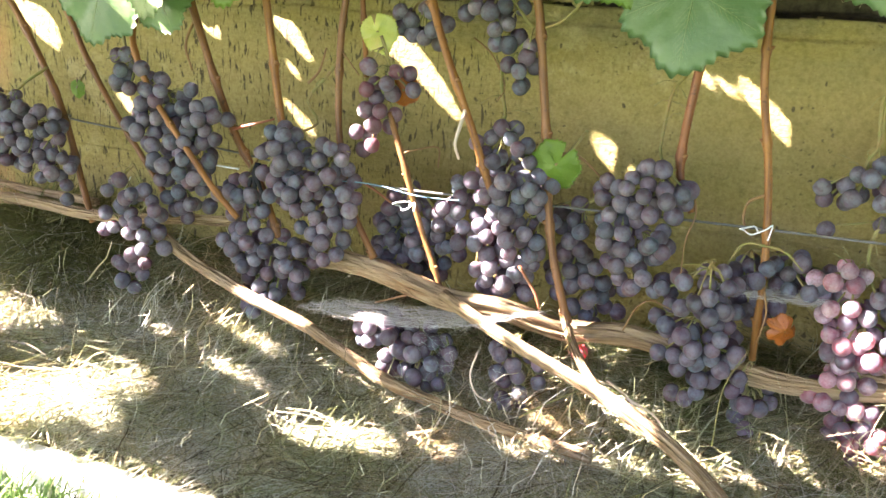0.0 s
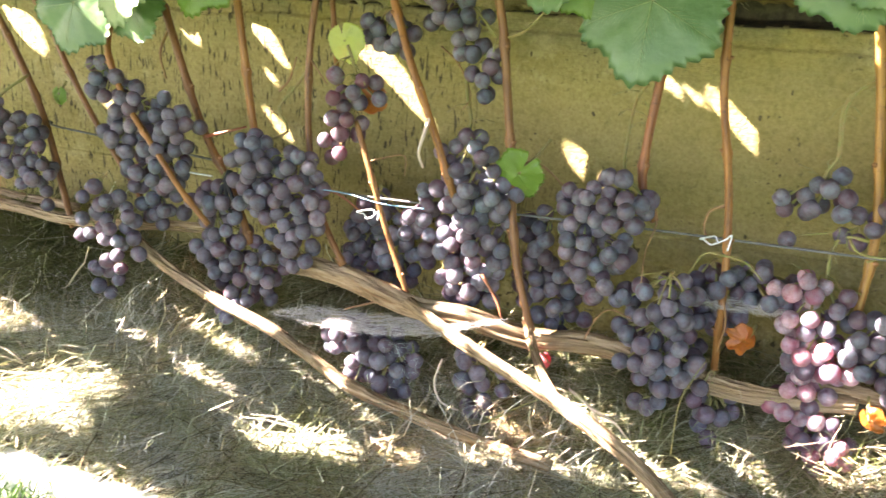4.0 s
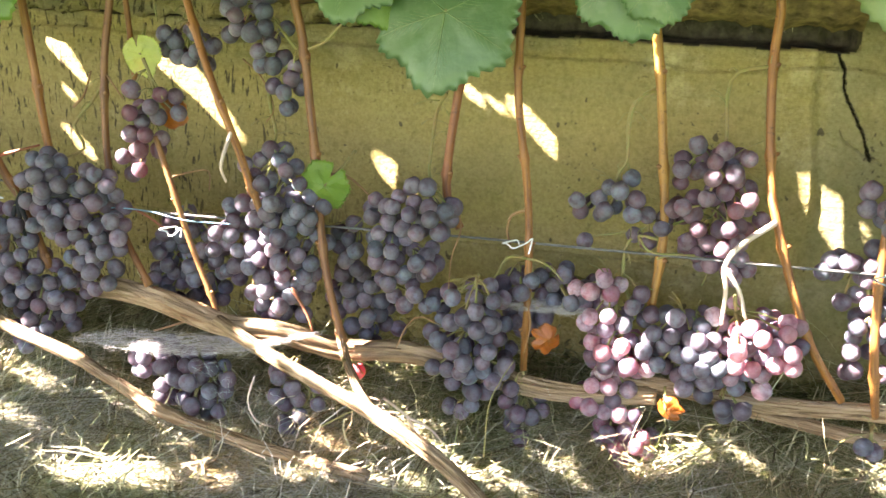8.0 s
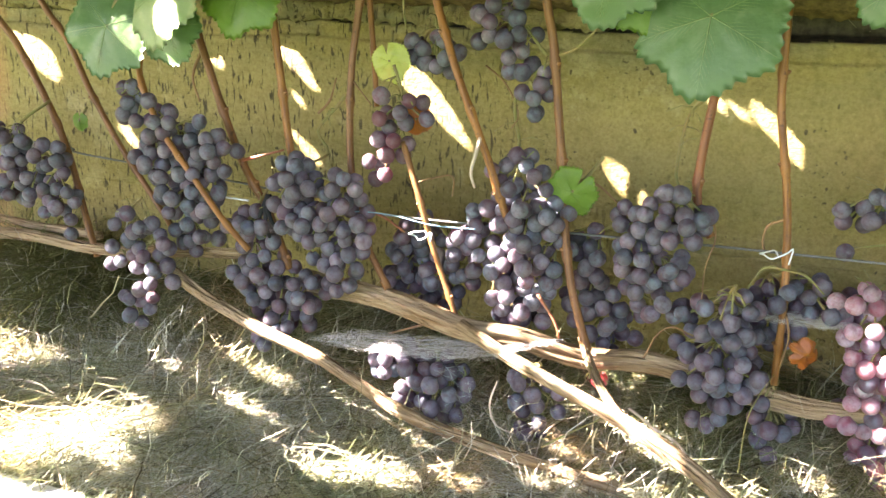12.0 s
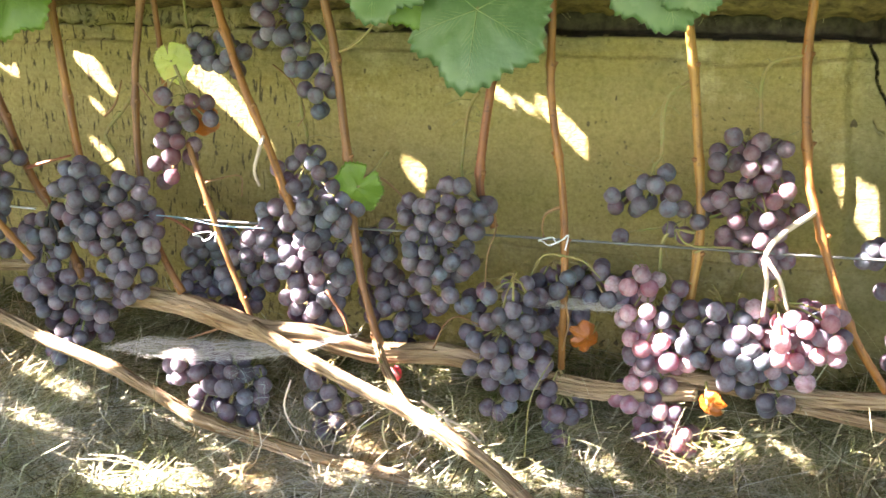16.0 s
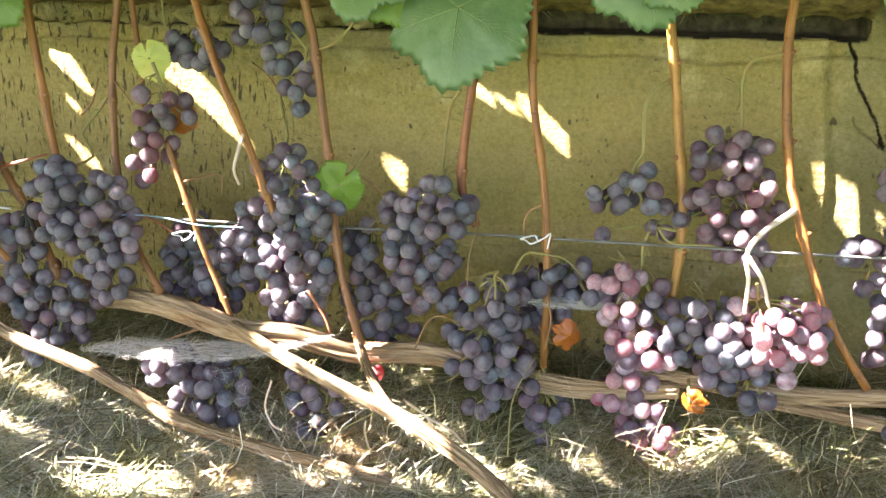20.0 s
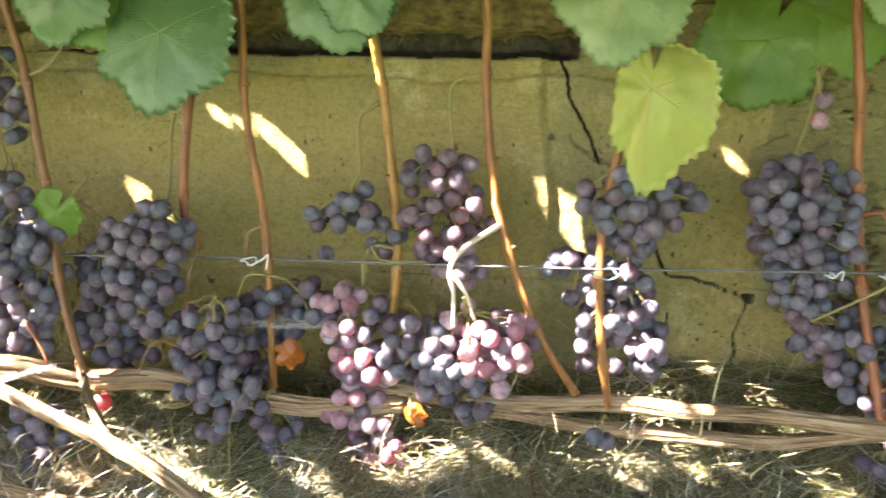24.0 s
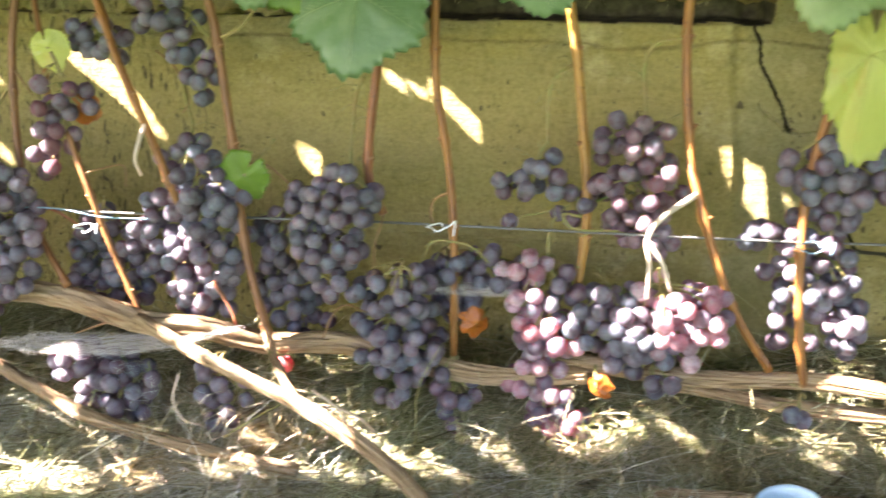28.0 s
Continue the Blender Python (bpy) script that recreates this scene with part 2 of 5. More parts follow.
def make_plain(name, c, rough=0.6, wear=None, scale=40):
    p = Paint(name, rough, 0.4)
    p.colour(p.ramp(p.noise(scale, 4), (0.35, c), (0.75, wear or tuple(v * 0.8 for v in c)))).bump(p.noise(scale * 3, 3), 0.25, 0.001)
    return p.m


PLASTER, MUD = make_plaster(), make_mud()
# Dirt in the recess below the sill, with its shade painted in.
RECESS_SHADE = make_dark("shaded_dirt_joint", (0.014, 0.012, 0.009), (0.095, 0.082, 0.05), 85)
SILL_WOOD = make_dark("weathered_sill_timber", (0.045, 0.032, 0.012), (0.235, 0.172, 0.060), 110, (0.6, 1.0, 1.0))
ORANGE_WOOD = make_dark("orange_foam_bead", (0.25, 0.080, 0.008), (0.40, 0.15, 0.012), 25, (0.2, 1.0, 1.0))
CANE = {
    "ripe": make_cane("ripe_cane_bark", (0.215, 0.084, 0.016), (0.325, 0.140, 0.030), (0.11, 0.040, 0.011)),
    "amber": make_cane("amber_cane_bark", (0.25, 0.120, 0.018), (0.345, 0.175, 0.030), (0.155, 0.066, 0.014)),
    "dark": make_cane("brown_cane_bark", (0.160, 0.066, 0.018), (0.25, 0.112, 0.034), (0.08, 0.033, 0.012)),
    "red": make_cane("red_cane_bark", (0.195, 0.064, 0.020), (0.28, 0.104, 0.030), (0.10, 0.031, 0.013)),
}
BARK = make_bark()
BERRY = {
    "dusky": make_berry("dusky_grape_skin", (0.010, 0.009, 0.018), (0.045, 0.011, 0.022), (0.230, 0.205, 0.232), (0.168, 0.190, 0.220)),
    "reddish": make_berry("reddish_grape_skin", (0.030, 0.010, 0.018), (0.10, 0.016, 0.025), (0.250, 0.190, 0.210), (0.19, 0.18, 0.21), glow=0.12),
    # Very light pink bloom paints full sun onto these berries.
    "sun_pink": make_berry("sun_pink_grape_skin", (0.016, 0.010, 0.022), (0.16, 0.014, 0.030), (0.60, 0.47, 0.50), (0.215, 0.215, 0.26), 0.58, 0.20, (0.88, 0.17, 0.25)),
    # Red base colour stands in for sunlight passing through one berry.
    "backlit": make_berry("backlit_grape_skin", (0.40, 0.03, 0.035), (0.40, 0.03, 0.035), (0.50, 0.20, 0.20), (0.50, 0.20, 0.20), 0.6, 0.25, (0.8, 0.13, 0.13)),
}
STALK = make_plain("green_grape_stalk", (0.20, 0.205, 0.06), 0.6, (0.26, 0.165, 0.065), 90)
SHOOT = {
    "green": STALK,
    "red": make_plain("red_shoot", (0.33, 0.10, 0.05), 0.5, (0.24, 0.11, 0.05), 60),
    "brown": make_plain("brown_shoot", (0.27, 0.15, 0.06), 0.6, (0.16, 0.08, 0.035), 60),
    # Pale for dry twigs, and to paint sun on two canes' side shoots.
    "pale": make_plain("dry_and_sunlit_shoot", (0.62, 0.52, 0.40), 0.6, (0.5, 0.38, 0.28), 60),
}
LEAF = {
    "green": make_leaf("green_vine_leaf", (0.088, 0.175, 0.06), (0.13, 0.23, 0.085), (0.19, 0.28, 0.13), 0.3),
    "bright": make_leaf("bright_vine_leaf", (0.13, 0.25, 0.03), (0.20, 0.34, 0.05), (0.25, 0.38, 0.09), 0.5),
    "yellow": make_leaf("yellowing_vine_leaf", (0.42, 0.47, 0.10), (0.52, 0.56, 0.15), (0.52, 0.42, 0.09), 0.45),
    "mottled": make_leaf("mottled_vine_leaf", (0.17, 0.29, 0.10), (0.33, 0.42, 0.19), (0.42, 0.46, 0.23), 0.35),
    "canopy": make_leaf("canopy_vine_leaf", (0.05, 0.10, 0.03), (0.08, 0.14, 0.045), (0.10, 0.16, 0.06), 0.10),
    "dead": make_leaf("withered_vine_leaf", (0.34, 0.09, 0.008), (0.44, 0.135, 0.014), (0.20, 0.055, 0.012), 0.32),
}
HAY = make_straw("dry_hay", (0.0, (0.110, 0.085, 0.040)), (0.12, (0.150, 0.115, 0.055)), (0.3, (0.623, 0.531, 0.340)), (0.42, (0.510, 0.474, 0.297)), (0.62, (0.368, 0.354, 0.191)), (0.82, (0.241, 0.255, 0.106)), (1.0, (0.900, 0.900, 0.680)))
MULCH = make_dark("hay_mulch_bed", (0.045, 0.038, 0.020), (0.17, 0.145, 0.08), 120)
# Olive heap hay, darkened to set its shade against the sunlit bed.
HEAP = make_straw("shaded_olive_hay", (0.0, (0.095, 0.091, 0.034)), (0.5, (0.228, 0.209, 0.080)), (0.85, (0.171, 0.199, 0.057)), (1.0, (0.418, 0.361, 0.171)))
# Dry grey hay, lightened further to carry open-sky light near the board.
PALE_HAY = make_straw("pale_skylit_hay", (0.0, (0.100, 0.084, 0.050)), (0.12, (0.140, 0.118, 0.075)), (0.32, (0.627, 0.582, 0.459)), (0.6, (0.470, 0.459, 0.358)), (1.0, (0.900, 0.874, 0.739)))
# Greenish hay, darkened to paint the deep shade beside the wall.
SHADED_HAY = make_straw("shaded_green_hay", (0.0, (0.094, 0.099, 0.028)), (0.4, (0.165, 0.182, 0.050)), (0.8, (0.110, 0.154, 0.035)), (1.0, (0.286, 0.275, 0.110)))
GRASS = make_straw("green_grass", (0.0, (0.09, 0.18, 0.045)), (0.5, (0.14, 0.25, 0.065)), (1.0, (0.25, 0.34, 0.12)))
TURF = make_dark("turf", (0.04, 0.09, 0.015), (0.09, 0.15, 0.03), 50)
WHITE = make_plain("whitewashed_board", (0.78, 0.77, 0.74), 0.8, (0.6, 0.58, 0.53), 25)
WIRE = make_plain("galvanised_wire", (0.15, 0.15, 0.14), 0.5, (0.08, 0.075, 0.065), 60)
# Clay deep in cracks and gaps, coloured dark to paint their shade.
CLAY_SHADE = make_dark("shaded_clay_core", (0.03, 0.027, 0.014), (0.085, 0.078, 0.036), 70)
TIE = make_plain("pale_plastic_tie", (0.72, 0.75, 0.74), 0.4)
BLUE_TIE = make_plain("pale_blue_plastic_tie", (0.17, 0.30, 0.37), 0.4)
CUP = make_plain("pale_blue_plastic", (0.42, 0.57, 0.63), 0.35, (0.36, 0.51, 0.58))
STRING = make_plain("weathered_string", (0.20, 0.21, 0.17), 0.8, (0.10, 0.11, 0.085), 120)
WEB = make_plain("cobweb_silk", (0.66, 0.63, 0.57), 0.5)
SHREDS = make_plain("black_rag", (0.010, 0.010, 0.011), 0.85)


# ---- building tools ----
def mesh_of(name, verts, faces, material, smooth=True):
    me = bpy.data.meshes.new(name)
    me.from_pydata([tuple(v) for v in verts], [], faces)
    if smooth:
        me.polygons.foreach_set("use_smooth", [True] * len(me.polygons))
    me.materials.append(material)
    me.update()
    return me


def limb(name, line, radii, seg, squash, material):
    """A tube that also carries lengthwise coordinates for its fibres."""
    v, f = tube(line, radii, seg, squash)
    me = mesh_of(name, v, f, material)
    run = np.concatenate([[0], np.cumsum(np.linalg.norm(np.diff(line, axis=0), axis=1))])
    mid = float(np.mean(radii))
    along = [(mid * math.cos(2 * math.pi * s / seg), mid * math.sin(2 * math.pi * s / seg), 0.07 * d + 0.013 * seg) for d in run for s in range(seg)]
    me.attributes.new("along", "FLOAT_VECTOR", "POINT").data.foreach_set("vector", np.array(along).ravel())
    return me


def part(name, data, parent, label="", at=None):
    ob = new(name, data)
    ob.parent = parent
    if at is not None:
        ob.matrix_basis = at
    if label:
        ob["label"] = label
    return ob


def thing(name, where, label, category, group="", kind=""):
    ob = new(name)
    ob.empty_display_size = 0.02
    ob.location = where
    return tagged(ob, label, category, group, kind)


def smooth_line(points, step):
    """A Catmull-Rom line through the points, with samples about step apart."""
    p = [np.array(q, float) for q in points]
    if len(p) == 1:
        return np.array(p)
    p = [2 * p[0] - p[1], *p, 2 * p[-1] - p[-2]]
    line = []
    for a, b, c, d in zip(p, p[1:], p[2:], p[3:]):
        n = max(2, int(np.linalg.norm(c - b) / step))
        for k in range(n):
            t = k / n
            line.append(0.5 * (2 * b + (c - a) * t + (2 * a - 5 * b + 4 * c - d) * t * t + (3 * b - a - 3 * c + d) * t**3))
    line.append(p[-2])
    return np.array(line)


def tube(line, radii, seg=8, squash=None, verts=None, faces=None):
    """A swept tube with closed ends; squash(k, angle) varies the radius. Adds to verts and faces where they are given."""
    verts = [] if verts is None else verts
    faces = [] if faces is None else faces
    first = len(verts)
    side = np.array((0.3, -1.0, 0.2))
    n = len(line)
    for k in range(n):
        way = line[min(k + 1, n - 1)] - line[max(k - 1, 0)]
        way = way / (np.linalg.norm(way) + 1e-9)
        side = side - way * (side @ way)
        side = side / (np.linalg.norm(side) + 1e-9)
        other = np.cross(way, side)
        r = radii[k] if hasattr(radii, "__len__") else radii
        for s in range(seg):
            a = 2 * math.pi * s / seg
            rr = r * (squash(k, a) if squash else 1.0)
            verts.append(line[k] + rr * (math.cos(a) * side + math.sin(a) * other))
    for k in range(n - 1):
        for s in range(seg):
            a, b = first + k * seg + s, first + k * seg + (s + 1) % seg
            faces.append((a, b, b + seg, a + seg))
    faces.append(tuple(first + s for s in reversed(range(seg))))
    faces.append(tuple(first + (n - 1) * seg + s for s in range(seg)))
    return verts, faces


def ball(r, rings=9, seg=14, long=1.0):
    verts, faces = [(0, 0, r * long)], []
    for i in range(1, rings):
        a = math.pi * i / rings
        for s in range(seg):
            b = 2 * math.pi * s / seg
            verts.append((r * math.sin(a) * math.cos(b), r * math.sin(a) * math.sin(b), r * long * math.cos(a)))
    verts.append((0, 0, -r * long))
    for s in range(seg):
        faces.append((0, 1 + s, 1 + (s + 1) % seg))
        for i in range(rings - 2):
            a, b = 1 + i * seg + s, 1 + i * seg + (s + 1) % seg
            faces.append((a, a + seg, b + seg, b))
        last = 1 + (rings - 2) * seg
        faces.append((last + (s + 1) % seg, last + s, len(verts) - 1))
    return verts, faces


def slab(name, x0, x1, y0, y1, z0, z1, material, cut=0.003, parent=None):
    """A block with bevelled edges."""
    bm = bmesh.new()
    bmesh.ops.create_cube(bm, size=1.0, matrix=Matrix.LocRotScale(((x0 + x1) / 2, (y0 + y1) / 2, (z0 + z1) / 2), None, (x1 - x0, y1 - y0, z1 - z0)))
    bmesh.ops.bevel(bm, geom=bm.edges[:], offset=cut, segments=2, affect="EDGES")
    me = bpy.data.meshes.new(name)
    bm.to_mesh(me)
    bm.free()
    me.materials.append(material)
    ob = new(name, me)
    ob.parent = parent
    return ob


# ---- the wall ----
WALL_X0, WALL_X1, WALL_Z0, WALL_Z1 = -2.2, 2.6, 0.05, 0.70
PATCH_X = 0.60
CRACKS = [
    (0.020, [(0.612, 0.640), (0.621, 0.605), (0.638, 0.575), (0.650, 0.547)]),
    (0.005, [(0.622, 0.572), (0.634, 0.556), (0.650, 0.547), (0.690, 0.545)]),
    (0.020, [(0.690, 0.520), (0.700, 0.480), (0.718, 0.441)]),
    (0.018, [(0.718, 0.441), (0.765, 0.432), (0.797, 0.419)]),
    (0.012, [(0.797, 0.419), (0.786, 0.385), (0.789, 0.365), (0.780, 0.345)]),
    (0.011, [(0.723, 0.402), (0.721, 0.372), (0.726, 0.337)]),
]


def line_gap(x, z, line):
    near = 1.0
    for (ax, az), (bx, bz) in zip(line, line[1:]):
        dx, dz = bx - ax, bz - az
        t = max(0.0, min(1.0, ((x - ax) * dx + (z - az) * dz) / (dx * dx + dz * dz)))
        near = min(near, math.hypot(x - ax - t * dx, z - az - t * dz))
    return near


def rise(a, b, v):
    t = max(0.0, min(1.0, (v - a) / (b - a)))
    return t * t * (3 - 2 * t)


def wall_depth(x, z):
    """How far the face stands back (plus) or proud (minus) of the plane."""
    n = noise.noise
    d = 0.0022 * n((x * 7, z * 7, 0.3)) + 0.0012 * n((x * 25, z * 25, 1.7)) + 0.0005 * n((x * 90, z * 90, 4.0))
    edge = PATCH_X + 0.015 * n((z * 9, 2.0, 0.0))
    d += 0.006 * rise(edge - 0.004, edge + 0.006, x)
    rough = rise(0.80, 0.86, x + 0.03 * n((x * 4, z * 12, 5.0))) * rise(0.405, 0.425, z + 0.012 * n((x * 14, 0.0, 8.0)))
    if rough > 0.01:
        d += rough * (0.012 + 0.005 * n((x * 30, z * 45, 6.0)) + 0.002 * n((x * 85, z * 85, 2.0)))
    if 0.55 < x < 0.9:
        d += 0.02 * (1 - rise(0.004, 0.006, math.hypot(x - 0.797, 1.3 * (z - 0.421)) + 0.002 * n((x * 90, z * 90, 3.0))))
        for deep, line in CRACKS:
            g = line_gap(x + 0.003 * n((x * 60, z * 60, 0.0)) + 0.0015 * n((x * 190, z * 190, 0.0)), z + 0.003 * n((x * 60, z * 60, 9.0)), line)
            d += deep * (1 - rise(0.0002, 0.0011, g))
    d += 0.035 * rise(0.640, 0.645, z + 0.003 * n((x * 30, 1.0, 4.0))) * (1 - rise(0.615, 0.63, x))
    lip = 0.622 + 0.007 * n((x * 9, 6.0, 0.0)) + 0.003 * n((x * 40, 1.0, 0.0))
    d += 0.0045 * rise(lip - 0.0012, lip + 0.0012, z)
    foot = 0.31 + 0.012 * n((x * 5, 0.0, 3.0))
    d -= 0.006 * (1 - rise(foot, foot + 0.05, z))
    return d


def build_wall():
    xs = np.concatenate([np.arange(WALL_X0, -0.95, 0.03), np.arange(-0.95, 0.58, 0.005), np.arange(0.58, 0.60, 0.0018), np.arange(0.60, 0.73, 0.0009), np.arange(0.73, 0.81, 0.0011), np.arange(0.81, 1.30, 0.0022), np.arange(1.30, WALL_X1 + 0.02, 0.03)])
    zs = np.concatenate([np.arange(WALL_Z0, 0.29, 0.03), np.arange(0.29, 0.43, 0.0025), np.arange(0.43, WALL_Z1, 0.0016), [WALL_Z1]])
    front = [[(x, wall_depth(x, z), z) for x in xs] for z in zs]
    nx = len(xs)
    verts = [v for row in front for v in row]
    faces, mats = [], []
    for j in range(len(zs) - 1):
        for i in range(nx - 1):
            a = j * nx + i
            faces.append((a, a + 1, a + nx + 1, a + nx))
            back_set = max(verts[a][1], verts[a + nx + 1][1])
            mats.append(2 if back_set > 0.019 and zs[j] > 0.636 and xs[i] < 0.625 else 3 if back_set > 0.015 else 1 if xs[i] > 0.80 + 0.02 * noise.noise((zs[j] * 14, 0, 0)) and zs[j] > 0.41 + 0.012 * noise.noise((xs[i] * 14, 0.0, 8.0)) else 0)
    back = len(verts)
    for x, z in ((WALL_X0, WALL_Z0), (xs[-1], WALL_Z0), (xs[-1], WALL_Z1), (WALL_X0, WALL_Z1)):
        verts.append((x, 0.28, z))
    top = (len(zs) - 1) * nx
    faces += [(back, back + 3, back + 2, back + 1), (top, top + nx - 1, back + 2, back + 3), (0, back, back + 1, nx - 1)]
    mats += [0, 0, 0]
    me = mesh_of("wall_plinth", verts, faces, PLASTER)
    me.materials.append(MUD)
    me.materials.append(RECESS_SHADE)
    me.materials.append(CLAY_SHADE)
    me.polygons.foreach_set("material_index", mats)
    return tagged(new("wall_plinth", me), "olive-yellow plastered house plinth, stained, cracked into bare mud", "wall", kind="structure")


WALL = build_wall()


def clip(poly, px, pz, nx, nz):
    """The part of a polygon on the near side of a line."""
    out = []
    for (ax, az), (bx, bz) in zip(poly, poly[1:] + poly[:1]):
        da, db = (ax - px) * nx + (az - pz) * nz, (bx - px) * nx + (bz - pz) * nz
        if da <= 0:
            out.append((ax, az))
        if da * db < 0:
            t = da / (da - db)
            out.append((ax + t * (bx - ax), az + t * (bz - az)))
    return out


def crumbled_mud():
    """Clods of dried mud standing proud of a core darkened for gap shade, with uneven gaps between them."""
    rng = random.Random(21)
    crumbs = []
    x0, x1, z0, z1, flat = 0.79, 1.36, 0.405, 0.698, 1.7
    seeds = []
    for _ in range(8000):
        x, z = rng.uniform(x0, x1), rng.uniform(z0, z1)
        rubble = 1.1 * noise.noise((x * 6, z * 17, 2.0)) + 0.35 * noise.noise((x * 21, z * 34, 5.0)) - 0.5 * rise(0.650, 0.662, z)
        apart = 0.0098 if rubble > -0.04 else 0.017 if rubble > -0.20 else 0.036
        if all((x - a) ** 2 + ((z - b) * flat) ** 2 > (0.5 * (apart + c)) ** 2 for a, b, c in seeds):
            seeds.append((x, z, apart))
    seeds = seeds[:1150]
    for x, z, size in seeds:
        edge = 0.818 + 0.02 * noise.noise((z * 14, 0, 0))
        if x < edge or z < 0.418 + 0.010 * noise.noise((x * 14, 0.0, 8.0)) or (size < 0.012 and rng.random() < 0.03):
            continue
        poly = [(x - 0.06, z - 0.05), (x + 0.06, z - 0.05), (x + 0.06, z + 0.05), (x - 0.06, z + 0.05)]
        near = sorted(seeds, key=lambda q: (q[0] - x) ** 2 + ((q[1] - z) * flat) ** 2)[1:15]
        for a, b, c in near:
            nx, nz = a - x, (b - z) * flat * flat
            ln = math.hypot(nx, nz)
            nx, nz = nx / ln, nz / ln
            back = rng.choice((-0.0008, 0.0, 0.0014, 0.0024, 0.0035, 0.0045, 0.0055))
            poly = clip(poly, (x + a) / 2 + nx * back, (z + b) / 2 + nz * back, nx, nz)
        if len(poly) < 3:
            continue
        cx, cz = sum(q[0] for q in poly) / len(poly), sum(q[1] for q in poly) / len(poly)
        ring = []
        for (ax, az), (bx, bz) in zip(poly, poly[1:] + poly[:1]):
            many = max(2, int(math.hypot(bx - ax, bz - az) / 0.003))
            for i in range(many):
                t = (i + 0.5) / many
                qx, qz = ax + t * (bx - ax), az + t * (bz - az)
                soft = 1.0 - 0.16 * (2 * t - 1) ** 4
                wob = 0.0034 * noise.noise((qx * 150, qz * 150, 3.0)) + 0.0016 * noise.noise((qx * 420, qz * 420, 7.0))
                ring.append((cx + (qx - cx) * soft + wob, cz + (qz - cz) * soft + wob * 0.7))
        proud = 0.0045 + 0.0012 * rng.gauss(0, 1) + 0.0016 * (size < 0.012) * rng.gauss(0, 1) - 0.04 * size + 0.0030 * noise.noise((x * 4, z * 42, 4.0))
        tilt_x, tilt_z = rng.gauss(0, 0.05), rng.gauss(0, 0.07)
        verts, faces, n = [], [], len(ring)
        levels = ((1.0, 0.020), (1.0, proud + 0.0030), (0.92, proud + 0.0012), (0.78, proud), (0.45, proud - 0.0006))
        for k, (shrink, y) in enumerate(levels):
            for qx, qz in ring:
                px, pz = cx + (qx - cx) * shrink, cz + (qz - cz) * shrink
                uneven = tilt_x * (px - cx) + tilt_z * (pz - cz) + 0.0036 * noise.noise((px * 60, pz * 80, 1.0)) + 0.0026 * noise.noise((px * 170, pz * 200, 5.0)) + 0.0014 * noise.noise((px * 420, pz * 420, 9.0))
                verts.append((px - cx, y + (uneven if k else 0.0), pz - cz))
        for k in range(len(levels) - 1):
            for i in range(n):
                j = (i + 1) % n
                faces.append((k * n + i, k * n + j, (k + 1) * n + j, (k + 1) * n + i))
        faces.append(tuple((len(levels) - 1) * n + i for i in range(n)))
        if size < 0.012:
            crumbs.append((cx, cz, verts, faces))
        else:
            part("clod", mesh_of("clod", verts, faces, MUD), WALL, at=Matrix.Translation((cx, 0.0, cz)))
    verts, faces = [], []
    for cx, cz, v, f in crumbs:
        first = len(verts)
        verts += [(cx + x, y, cz + z) for x, y, z in v]
        faces += [tuple(first + i for i in q) for q in f]
    tagged(part("mud_crumbs", mesh_of("mud_crumbs", verts, faces, MUD), WALL), kind="stuff")


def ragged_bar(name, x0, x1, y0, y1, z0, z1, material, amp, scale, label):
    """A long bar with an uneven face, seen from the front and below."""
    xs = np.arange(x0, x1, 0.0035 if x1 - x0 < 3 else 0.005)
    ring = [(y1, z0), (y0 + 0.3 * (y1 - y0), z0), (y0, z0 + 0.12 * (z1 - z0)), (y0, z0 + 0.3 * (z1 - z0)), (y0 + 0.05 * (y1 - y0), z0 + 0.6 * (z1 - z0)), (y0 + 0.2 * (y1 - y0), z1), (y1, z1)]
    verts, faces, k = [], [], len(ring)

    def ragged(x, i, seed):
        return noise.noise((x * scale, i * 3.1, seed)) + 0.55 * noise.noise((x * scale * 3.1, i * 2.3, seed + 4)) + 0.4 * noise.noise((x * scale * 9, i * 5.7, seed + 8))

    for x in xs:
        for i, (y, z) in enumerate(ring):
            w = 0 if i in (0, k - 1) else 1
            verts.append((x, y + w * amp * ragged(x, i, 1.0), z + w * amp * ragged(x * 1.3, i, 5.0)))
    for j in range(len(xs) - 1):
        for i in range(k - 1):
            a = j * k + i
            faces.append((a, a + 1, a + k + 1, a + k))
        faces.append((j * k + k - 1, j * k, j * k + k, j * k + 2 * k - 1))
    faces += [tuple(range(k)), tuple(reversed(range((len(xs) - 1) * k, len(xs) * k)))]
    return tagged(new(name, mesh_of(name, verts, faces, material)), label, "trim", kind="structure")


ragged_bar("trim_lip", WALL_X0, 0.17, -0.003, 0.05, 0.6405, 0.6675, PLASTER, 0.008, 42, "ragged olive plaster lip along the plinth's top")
ragged_bar("trim_sill", WALL_X0, 0.625, -0.036, 0.034, 0.662, 0.76, SILL_WOOD, 0.0055, 34, "weathered olive-brown timber sill of the house wall")
ragged_bar("trim_foam", 0.86, 1.13, -0.018, 0.034, 0.692, 0.76, ORANGE_WOOD, 0.012, 24, "lumpy orange foam bead above the cracked mud")
ragged_bar("trim_board", 1.135, WALL_X1, -0.016, 0.034, 0.694, 0.76, SILL_WOOD, 0.006, 14, "weathered timber board above the cracked mud")
ragged_bar("trim_beam", 0.63, 0.855, -0.016, 0.034, 0.690, 0.76, SILL_WOOD, 0.006, 14, "short weathered beam end above the plinth")
